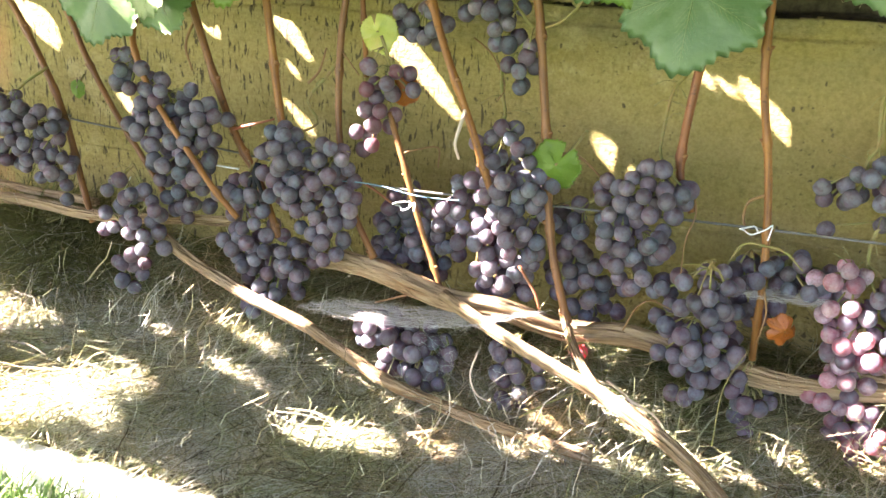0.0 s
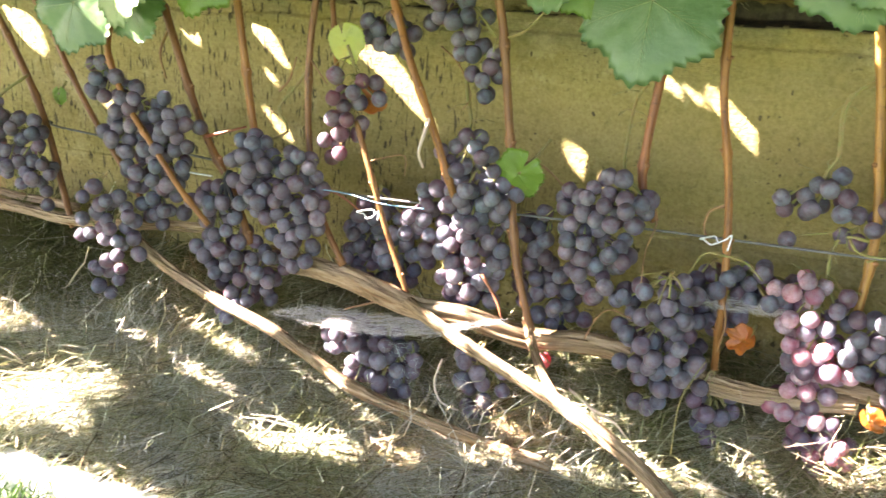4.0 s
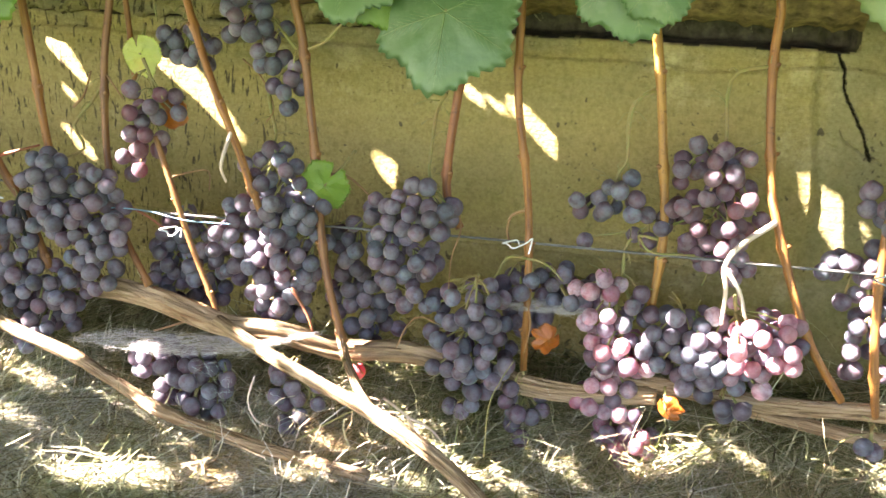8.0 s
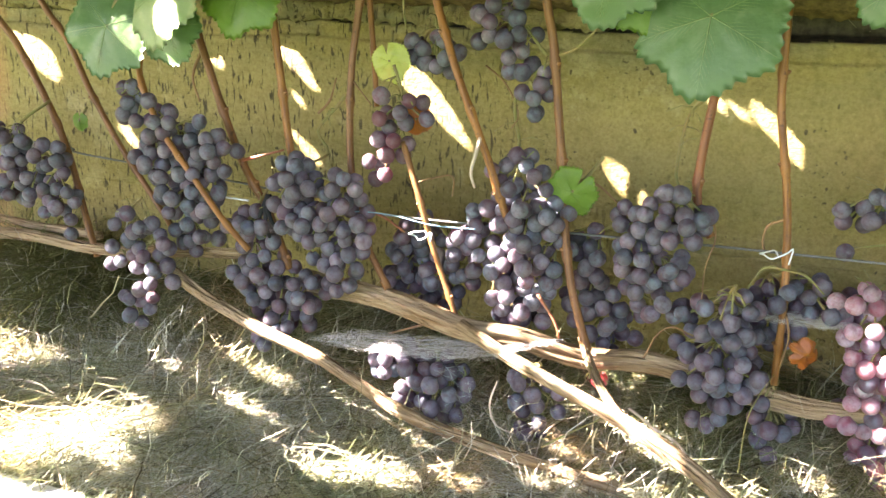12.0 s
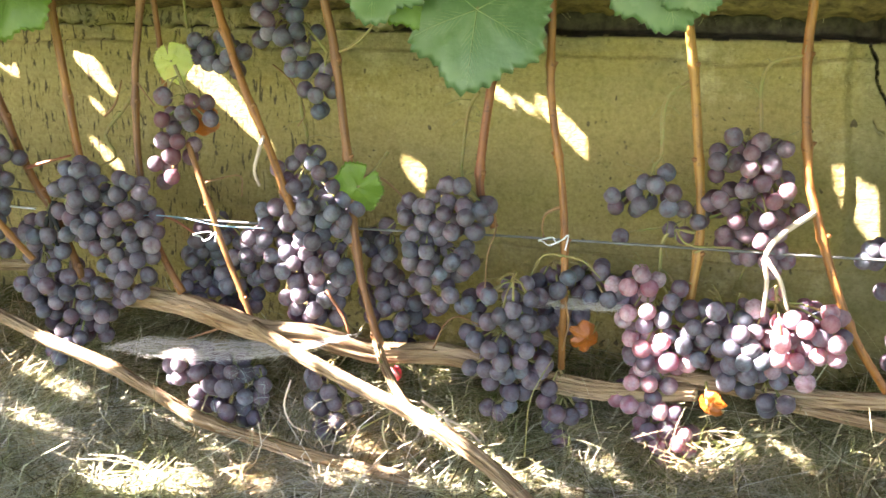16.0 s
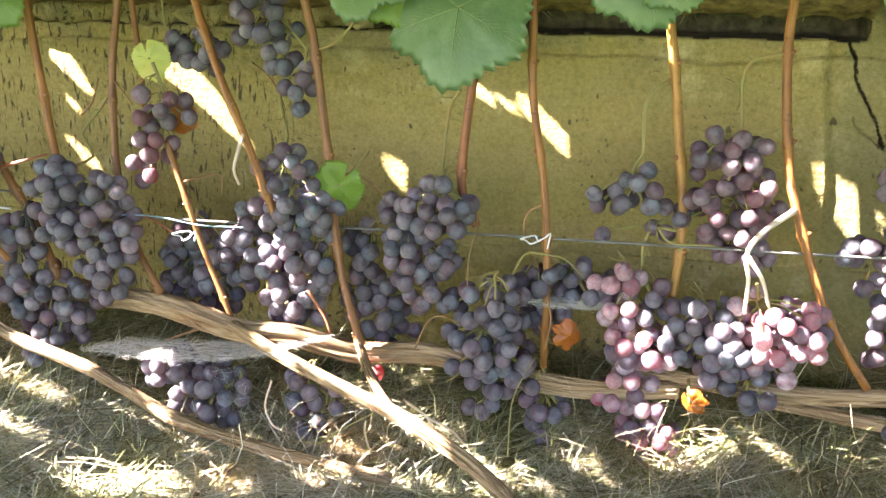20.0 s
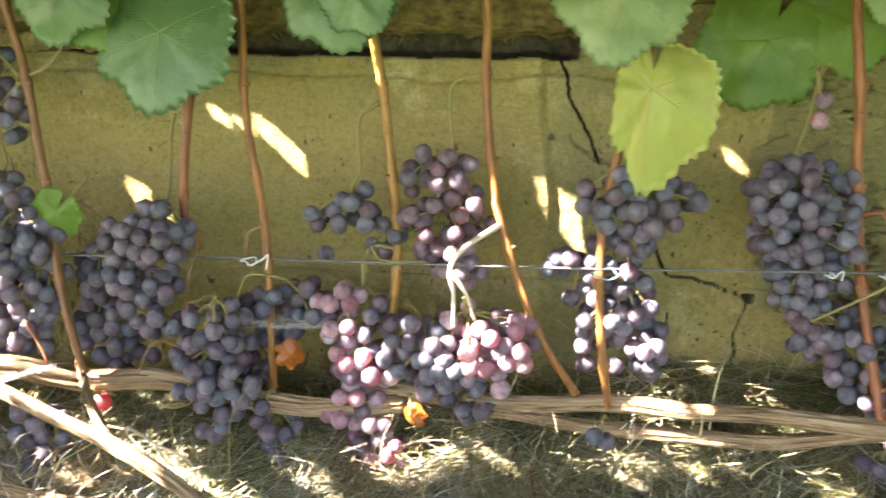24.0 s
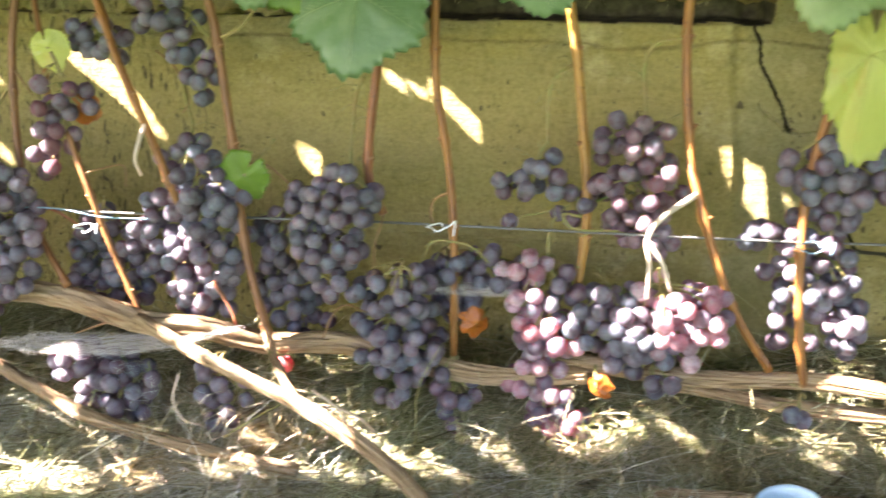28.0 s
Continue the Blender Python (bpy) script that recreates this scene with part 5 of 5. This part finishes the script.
vine_leaf((0.460, -0.160, 0.690), 0.058, -10, -30, 0, "green", "green vine leaf tip near the ledge")
vine_leaf((0.389, -0.150, 0.393), 0.024, 0, 60, 30, "dead", "withered orange vine leaf caught in a web", 2.6, 1.0, 3.2)
vine_leaf((0.499, -0.150, 0.343), 0.022, 10, -40, -30, "dead", "curled orange dead leaf under the grapes", 3.2, 0.9, 3.2)
vine_leaf((0.030, -0.130, 0.560), 0.027, 0, -60, 20, "dead", "small withered leaf behind the grapes")

# ---- the leaf canopy overhead ----
WALL_GAPS = [
    (-0.187, 0.0, 0.599, 0.0086), (-0.164, 0.0, 0.574, 0.004), (-0.06, 0.0, 0.6, 0.0123), (-0.031, 0.0, 0.579, 0.0129), (0.0, 0.0, 0.548, 0.0091),
    (0.021, 0.0, 0.525, 0.0045), (0.2, 0.0, 0.493, 0.0087), (0.334, 0.0, 0.563, 0.0071), (0.357, 0.0, 0.542, 0.0077), (0.373, 0.0, 0.528, 0.0029),
    (0.28, 0.0, 0.581, 0.0036), (0.304, 0.0, 0.573, 0.0024), (-0.171, 0.0, 0.496, 0.0054), (-0.184, 0.0, 0.508, 0.0027), (-0.18, 0.0, 0.552, 0.0027),
    (0.621, 0.0, 0.503, 0.0105), (0.634, 0.0, 0.483, 0.0152), (0.644, 0.0, 0.463, 0.0118), (-0.568, 0.0, 0.591, 0.0158), (-0.301, 0.0, 0.601, 0.0065),
    (-0.424, 0.0, 0.489, 0.0062), (1.027, 0.0, 0.584, 0.0051), (1.039, 0.0, 0.572, 0.0063), (1.051, 0.0, 0.561, 0.0057), (0.759, 0.0, 0.565, 0.0035),
    (1.155, 0.0, 0.354, 0.006), (1.114, 0.0, 0.639, 0.0016),
]
FRUIT_GAPS = [
    (-0.005, -0.166, 0.532, 0.0109), (0.002, -0.166, 0.514, 0.0084), (0.021, -0.166, 0.508, 0.0084), (0.039, -0.165, 0.509, 0.0049), (0.047, -0.165, 0.484, 0.0059),
    (0.054, -0.165, 0.455, 0.0059), (0.063, -0.165, 0.424, 0.0059), (0.076, -0.165, 0.398, 0.0059), (0.108, -0.165, 0.551, 0.0048), (0.095, -0.165, 0.525, 0.0049),
    (0.105, -0.165, 0.483, 0.0074), (0.1, -0.165, 0.464, 0.0092), (0.084, -0.165, 0.446, 0.0076), (0.118, -0.165, 0.455, 0.0066), (0.136, -0.165, 0.436, 0.0066),
    (0.14, -0.165, 0.399, 0.0076), (0.184, -0.165, 0.398, 0.0074), (0.038, -0.2, 0.346, 0.0092), (0.03, -0.2, 0.317, 0.0078), (0.048, -0.2, 0.319, 0.0076),
    (0.061, -0.2, 0.313, 0.0059), (0.17, -0.2, 0.356, 0.0064), (0.162, -0.2, 0.315, 0.0049), (0.18, -0.2, 0.309, 0.0041), (0.081, -0.2, 0.264, 0.0069),
    (0.417, -0.163, 0.445, 0.0099), (0.429, -0.163, 0.414, 0.0088), (0.438, -0.163, 0.395, 0.0124), (0.432, -0.163, 0.372, 0.0082), (0.434, -0.163, 0.357, 0.009),
    (0.449, -0.163, 0.343, 0.0078), (0.446, -0.163, 0.318, 0.006), (0.46, -0.163, 0.323, 0.0036), (0.456, -0.163, 0.459, 0.0034), (0.521, -0.163, 0.429, 0.0136),
    (0.542, -0.163, 0.433, 0.0146), (0.562, -0.163, 0.421, 0.0106), (0.58, -0.163, 0.416, 0.0084), (0.527, -0.163, 0.403, 0.0062), (0.5, -0.163, 0.414, 0.0046),
    (0.531, -0.125, 0.478, 0.0069), (0.542, -0.125, 0.496, 0.0061), (0.557, -0.125, 0.507, 0.0061), (0.545, -0.116, 0.561, 0.0045), (0.535, -0.116, 0.531, 0.0053),
    (0.547, -0.116, 0.538, 0.003), (0.56, -0.116, 0.521, 0.0038), (0.619, -0.118, 0.48, 0.0102), (0.634, -0.118, 0.456, 0.0071), (0.7, -0.118, 0.449, 0.0087),
    (0.691, -0.118, 0.418, 0.0087), (0.696, -0.118, 0.4, 0.0073), (0.642, -0.118, 0.402, 0.0073), (0.669, -0.118, 0.416, 0.0056), (0.657, -0.118, 0.486, 0.0063),
    (0.652, -0.118, 0.42, 0.0056), (0.658, -0.118, 0.379, 0.0056), (0.867, -0.118, 0.371, 0.0064), (0.842, -0.118, 0.561, 0.0046), (0.643, -0.118, 0.482, 0.0046),
    (0.568, -0.15, 0.52, 0.0038), (0.543, -0.15, 0.503, 0.0046), (0.533, -0.15, 0.487, 0.0038), (0.533, -0.15, 0.468, 0.0038), (0.545, -0.15, 0.467, 0.0038),
]
WOOD_GAPS = [
    (0.126, -0.2, 0.392, 0.0077), (0.155, -0.206, 0.387, 0.0088), (0.173, -0.21, 0.381, 0.0082), (0.189, -0.214, 0.375, 0.0092), (0.206, -0.218, 0.37, 0.0085),
    (0.223, -0.224, 0.365, 0.009), (0.239, -0.228, 0.36, 0.0084), (0.256, -0.234, 0.356, 0.0083), (0.273, -0.24, 0.345, 0.0049), (0.291, -0.246, 0.334, 0.006),
    (-0.117, -0.205, 0.364, 0.0079), (-0.087, -0.205, 0.356, 0.0078), (-0.058, -0.205, 0.345, 0.0067), (0.129, -0.205, 0.283, 0.0023), (0.132, -0.183, 0.391, 0.0063),
    (0.164, -0.183, 0.391, 0.0086), (0.195, -0.183, 0.384, 0.0074), (0.618, -0.13, 0.368, 0.0067), (0.694, -0.13, 0.368, 0.009), (0.713, -0.13, 0.364, 0.0078),
    (0.693, -0.13, 0.347, 0.0072), (0.737, -0.13, 0.343, 0.0039), (0.742, -0.13, 0.364, 0.0039), (1.016, -0.2, 0.32, 0.0046), (-0.611, -0.12, 0.379, 0.0068),
    (-0.261, -0.192, 0.372, 0.0077), (-0.237, -0.192, 0.363, 0.0083), (-0.213, -0.192, 0.355, 0.0083), (-0.188, -0.192, 0.345, 0.0082), (-0.165, -0.192, 0.334, 0.0082),
    (-0.145, -0.192, 0.324, 0.0075),
]
HAY_GAPS = [
    (-0.425, -0.216, 0.274, 0.0198), (-0.378, -0.216, 0.277, 0.0071), (-0.288, -0.333, 0.25, 0.027), (-0.251, -0.318, 0.255, 0.0256), (-0.217, -0.301, 0.261, 0.022),
    (-0.181, -0.286, 0.266, 0.0134), (-0.183, -0.324, 0.253, 0.013), (-0.192, -0.204, 0.284, 0.0048), (-0.102, -0.227, 0.273, 0.0063), (-0.077, -0.23, 0.271, 0.0054),
    (0.012, -0.276, 0.26, 0.0114), (0.035, -0.263, 0.262, 0.0138), (0.065, -0.261, 0.263, 0.0124), (-0.009, -0.271, 0.261, 0.005), (0.123, -0.252, 0.264, 0.0057),
    (0.139, -0.25, 0.265, 0.0048), (0.202, -0.235, 0.267, 0.0046), (0.23, -0.227, 0.269, 0.0054), (0.263, -0.217, 0.271, 0.0062), (0.297, -0.213, 0.272, 0.0054),
    (0.331, -0.21, 0.272, 0.0046), (0.368, -0.188, 0.276, 0.0042), (0.386, -0.195, 0.275, 0.0038), (0.403, -0.159, 0.282, 0.0032), (0.417, -0.15, 0.283, 0.0032),
    (0.429, -0.173, 0.279, 0.0031), (0.556, -0.112, 0.291, 0.0036), (0.573, -0.115, 0.29, 0.0047), (0.588, -0.127, 0.288, 0.0035), (0.525, -0.123, 0.289, 0.0028),
    (0.692, -0.128, 0.288, 0.0032), (0.678, -0.122, 0.289, 0.0024), (0.751, -0.117, 0.29, 0.0024), (0.859, -0.126, 0.288, 0.0036), (0.878, -0.133, 0.287, 0.0039),
    (0.917, -0.151, 0.283, 0.0023), (0.816, -0.166, 0.281, 0.003), (0.507, -0.138, 0.286, 0.0024), (-0.578, -0.18, 0.282, 0.0141), (-0.503, -0.193, 0.286, 0.0066),
    (-0.684, -0.102, 0.293, 0.0062), (-0.439, -0.241, 0.268, 0.0157), (-0.414, -0.222, 0.273, 0.0173), (-0.376, -0.212, 0.277, 0.0114), (-0.448, -0.274, 0.261, 0.0071),
    (-0.343, -0.215, 0.28, 0.0041), (-0.521, -0.243, 0.266, 0.0043),
]
LEAF_GAPS = [(-0.253, -0.200, 0.632, 0.008), (-0.262, -0.200, 0.648, 0.006), (-0.243, -0.200, 0.616, 0.005), (-0.200, -0.220, 0.661, 0.014)]
GRASS_GAPS = [(-0.321, -0.431, 0.190, 0.008), (-0.250, -0.420, 0.200, 0.006), (-0.270, -0.384, 0.236, 0.007), (-0.213, -0.374, 0.236, 0.009), (-0.157, -0.378, 0.236, 0.010), (-0.100, -0.373, 0.236, 0.008), (-0.046, -0.375, 0.236, 0.007), (-0.387, -0.373, 0.236, 0.008), (-0.330, -0.373, 0.236, 0.009), (-0.106, -0.236, 0.200, 0.008)]


def canopy():
    """An unseen roof of vine leaves above, its holes aimed for sun spots; leaves beside a sunny hole are smaller, so
    that it keeps its edge.
    """
    rng = np.random.default_rng(11)
    to_sun = -np.array(SUN_WAY)
    holes = np.array(WALL_GAPS + FRUIT_GAPS + WOOD_GAPS + HAY_GAPS + LEAF_GAPS + GRASS_GAPS)
    spot, wide = holes[:, :3], holes[:, 3]
    side = np.cross(to_sun, (0.0, 0.0, 1.0))
    side = side / np.linalg.norm(side)
    rise_way = np.cross(side, to_sun)

    def room(c):
        off = c[:, None] - spot[None]
        off = off - (off @ to_sun)[..., None] * to_sun
        return np.min(np.linalg.norm(off, axis=2) - wide, axis=1)

    low = np.stack([rng.uniform(-2.3, 2.4, 36000), rng.uniform(-0.70, -0.03, 36000), rng.uniform(0.775, 0.99, 36000)], 1)
    pick = rng.integers(0, len(holes), 26000)
    turn, gap = rng.uniform(0, 2 * math.pi, 26000), rng.uniform(0.003, 0.035, 26000)
    rim = spot[pick] + ((wide[pick] + gap) * np.cos(turn))[:, None] * side + ((wide[pick] + gap) * np.sin(turn))[:, None] * rise_way
    rim = rim + to_sun * ((rng.uniform(0.80, 0.97, 26000) - rim[:, 2]) / to_sun[2])[:, None]
    # Unseen hanging leaves, added to shade the top of the plinth.
    under = np.stack([rng.uniform(-2.2, 2.3, 9000), rng.uniform(-0.36, -0.04, 9000), rng.uniform(0.738, 0.79, 9000)], 1)
    low = np.concatenate([low, rim, under])
    low = low[low[:, 1] + 0.50 * (low[:, 2] - 0.24) > -0.365 + 0.02 * np.sin(low[:, 0] * 9)]
    # Unseen higher layer, added to cut sky light on bed and lawn.
    high = np.stack([rng.uniform(-3.4, 2.4, 5200), rng.uniform(-1.9, -0.42, 5200), rng.uniform(1.15, 1.40, 5200)], 1)
    verts, faces = [], []
    for places, small, large in ((low, 0.011, 0.026), (high, 0.03, 0.055)):
        free = room(places)
        for c, most in zip(places, free):
            r = min(rng.uniform(small, large), most / 1.18)
            if r < 0.0022:
                continue
            turn = np.array(Euler((rng.normal(0.45, 0.4), rng.normal(0.4, 0.4), rng.uniform(0, 6.28))).to_matrix())
            many, first = (14 if r > 0.008 else 8), len(verts)
            verts.append(c)
            for k in range(many):
                a = -math.pi + 2 * math.pi * k / many
                q = 1.15 * r * leaf_outline(a)
                verts.append(c + turn @ np.array((q * math.sin(a), q * math.cos(a), 0.25 * q * q / r)))
            faces += [(first, first + 1 + k, first + 1 + (k + 1) % many) for k in range(many)]
    return tagged(new("leaf_canopy", mesh_of("leaf_canopy", verts, faces, LEAF["canopy"])), "dense unseen canopy of green vine leaves overhead, holes placed for sun spots", "foliage", kind="stuff")


canopy()


# ---- wire, ties, cup, webs ----
WIRE_LINE = [(-1.6, -0.11, 0.515), (-0.523, -0.12, 0.500), (-0.379, -0.13, 0.493), (-0.153, -0.14, 0.483), (-0.023, -0.15, 0.472), (0.199, -0.13, 0.471), (0.302, -0.125, 0.473), (0.611, -0.117, 0.476), (0.886, -0.100, 0.480), (1.121, -0.110, 0.486), (1.9, -0.11, 0.49)]
v, f = tube(smooth_line(WIRE_LINE, 0.02), 0.0011, 6)
tagged(new("trellis_wire", mesh_of("trellis_wire", v, f, WIRE)), "thin galvanised trellis wire strung along the wall", "wire")


def tie(name, points, r, material, label):
    v, f = tube(smooth_line(points, 0.002), r, 6)
    return tagged(new(name, mesh_of(name, v, f, material)), label, "tie", "plant ties")


def ring_tie(x, y, z, wide, material, label, tail=0.02):
    """A loop round cane and wire with a free end."""
    wide, tail = wide * 0.6, tail * 0.7
    loop = [(x + wide * math.cos(a), y - 0.009 + 0.006 * math.sin(2 * a), z + 0.4 * wide * math.sin(a)) for a in (0, 1, 2, 3, 4, 5, 6)]
    loop += [(x + wide + tail * 0.5, y - 0.012, z + 0.004), (x + wide + tail * 0.75, y - 0.012, z + tail * 0.5), (x + wide + tail * 0.6, y - 0.012, z - tail * 0.4)]
    return tie("plant_tie", loop, 0.0007, material, label)


ring_tie(0.352, -0.125, 0.474, 0.012, TIE, "white plastic tie looped round cane and wire", 0.022)
ring_tie(0.058, -0.190, 0.471, 0.014, TIE, "sunlit white plastic tie round a thin cane", 0.012)
ring_tie(0.837, -0.105, 0.480, 0.006, TIE, "small pale tie twisted on the wire", 0.012)
ring_tie(0.880, -0.105, 0.481, 0.007, TIE, "curled pale tie beside the reddish cane", 0.012)
ring_tie(0.655, -0.122, 0.477, 0.018, BLUE_TIE, "pale blue tie knotted round the cane", 0.016)
ring_tie(1.110, -0.118, 0.488, 0.014, TIE, "white tie round the amber cane", 0.018)
ring_tie(1.010, -0.075, 0.483, 0.012, SHOOT["brown"], "thin brown tendril curled round the wire", 0.006)
tie("plant_tie", [(-0.035, -0.152, 0.466), (-0.02, -0.165, 0.476), (0.02, -0.17, 0.478), (0.06, -0.172, 0.474), (0.10, -0.165, 0.473)], 0.0006, BLUE_TIE, "blue twisted tie wire between two canes")
tie("plant_tie", [(-0.235, -0.165, 0.475), (-0.205, -0.17, 0.478), (-0.17, -0.165, 0.474), (-0.145, -0.16, 0.472)], 0.0010, TIE, "grey string tying a cane to the wire")
tie("plant_tie", [(0.475, -0.118, 0.470), (0.49, -0.118, 0.476), (0.515, -0.118, 0.475), (0.535, -0.117, 0.476)], 0.0011, SHOOT["green"], "dry tendril lying along the wire")


def binding(x, y, z, r):
    """Old grey string wound several times round the arm."""
    line = [(x + 0.0011 * a - 0.008 + 0.002 * math.sin(1.3 * a), y + r * math.cos(4.1 * a), z + 0.95 * r * math.sin(4.1 * a)) for a in np.arange(0, 13, 0.18)]
    line += [(x + 0.007, y - r, z - 0.010)]
    return tie("plant_tie", line, 0.0008, STRING, "old grey string wound round the twisted vine arm")


binding(0.897, -0.131, 0.366, 0.0076)


def rag(x, y, z):
    base = thing("rag_tie", (x, y, z), "black rag strip knotted round a vine cane", "tie", "plant ties")
    for k, (dx, dz) in enumerate(((0.003, -0.030), (0.012, -0.022), (-0.007, -0.016))):
        line = smooth_line([(0, 0, 0.012), (0.3 * dx, -0.008, 0.0), (0.7 * dx, -0.010, dz * 0.5), (dx, -0.006, dz)], 0.004)
        v, f = tube(line, [0.0026 * (1 - 0.6 * i / len(line)) for i in range(len(line))], 6, lambda i, a: 1.2 if abs(math.cos(a)) < 0.6 else 0.6)
        part("strip", mesh_of("strip", v, f, SHREDS), base)
    return base


rag(-0.118, -0.165, 0.470)


def cup(x, y, z, r, h):
    """A small tapered beaker with a rolled rim, leaning a little."""
    base = thing("plastic_cup", (x, y, z), "small pale blue plastic cup standing on the hay", "cup")
    base.rotation_euler = (radians(4), radians(-9), 0)
    profile = [(0.0, 0.0), (r * 0.72, 0.0), (r * 0.76, 0.003), (r * 0.96, h * 0.9), (r, h), (r * 1.03, h + 0.001), (r * 1.0, h + 0.002), (r * 0.94, h - 0.002), (r * 0.72, 0.004), (0.0, 0.004)]
    seg, verts, faces = 40, [], []
    for q, (pr, pz) in enumerate(profile):
        for s in range(seg):
            a = 2 * math.pi * s / seg
            verts.append((pr * math.cos(a), pr * math.sin(a), pz))
    for q in range(len(profile) - 1):
        for s in range(seg):
            a, b = q * seg + s, q * seg + (s + 1) % seg
            faces.append((a, b, b + seg, a + seg))
    part("beaker", mesh_of("beaker", verts, faces, CUP), base)
    return base


cup(0.652, -0.262, 0.248, 0.0225, 0.078)


def cobweb(corners, count, sag, label):
    """Fine threads strung across a slack sheet."""
    rng = random.Random(int(corners[0][0] * 1000))
    a, b, c, d = (np.array(p) for p in corners)
    verts, faces = [], []
    for _ in range(count):
        u0, v0 = rng.uniform(0, 1), rng.uniform(0, 1)
        way = rng.gauss(0.0, 1.3)
        line = []
        span = rng.uniform(0.06, 0.5)
        for k in range(6):
            u = min(1.0, max(0.0, u0 + span * (k / 5 - 0.5)))
            w = min(1.0, max(0.0, v0 + way * span * (k / 5 - 0.5)))
            p = (a * (1 - u) + b * u) * (1 - w) + (d * (1 - u) + c * u) * w
            line.append(p - np.array((0, 0, sag * 4 * u * (1 - u))) + np.array([rng.gauss(0, 0.0016) for _ in range(3)]))
        tube(np.array(line), rng.uniform(0.00003, 0.00011), 3, None, verts, faces)
    return tagged(new("cobweb", mesh_of("cobweb", verts, faces, WEB)), label, "cobweb", kind="stuff")


cobweb([(-0.05, -0.205, 0.356), (0.13, -0.215, 0.371), (0.195, -0.17, 0.384), (-0.015, -0.182, 0.362)], 430, 0.006, "dusty grey cobweb sheet slung between old vine wood")
cobweb([(0.321, -0.145, 0.423), (0.426, -0.135, 0.418), (0.417, -0.120, 0.423), (0.323, -0.115, 0.421)], 300, 0.003, "dusty cobweb between two bunches of grapes")
cobweb([(0.08, -0.21, 0.355), (0.17, -0.20, 0.355), (0.16, -0.19, 0.29), (0.09, -0.20, 0.30)], 30, 0.0, "loose cobweb threads hanging over dark grapes")


def dead_twigs(points, r, label):
    base = thing("dead_twig", points[0][0], label, "twig", "dry twigs")
    for line in points:
        run = smooth_line(line, 0.006) - np.array(points[0][0])
        v, f = tube(run, [r * (1 - 0.4 * k / len(run)) for k in range(len(run))], 6)
        part("twig", mesh_of("twig", v, f, SHOOT["pale"]), base)
    return base


dead_twigs([[(0.255, -0.185, 0.335), (0.275, -0.18, 0.318), (0.285, -0.178, 0.300), (0.290, -0.175, 0.295)], [(0.275, -0.18, 0.318), (0.295, -0.172, 0.305), (0.306, -0.167, 0.290)]], 0.0014, "bleached forked dead twigs hanging under the trunk")
dead_twigs([[(-0.47, -0.27, 0.262), (-0.38, -0.25, 0.285), (-0.30, -0.26, 0.272), (-0.23, -0.265, 0.268)], [(-0.42, -0.26, 0.27), (-0.34, -0.27, 0.28), (-0.25, -0.28, 0.262)], [(-0.36, -0.24, 0.275), (-0.30, -0.27, 0.275), (-0.24, -0.30, 0.262)]], 0.0016, "loose dry stems lying over the sunlit hay")
dead_twigs([[(-0.27, -0.30, 0.252), (-0.18, -0.305, 0.256), (-0.10, -0.31, 0.252)], [(-0.25, -0.31, 0.25), (-0.16, -0.315, 0.254), (-0.08, -0.32, 0.248)]], 0.003, "grey dead stems lying in the hay")
dead_twigs([[(0.138, -0.20, 0.345), (0.133, -0.205, 0.322), (0.141, -0.205, 0.303), (0.156, -0.20, 0.297)]], 0.0012, "curled yellow tendril dangling over the hay")
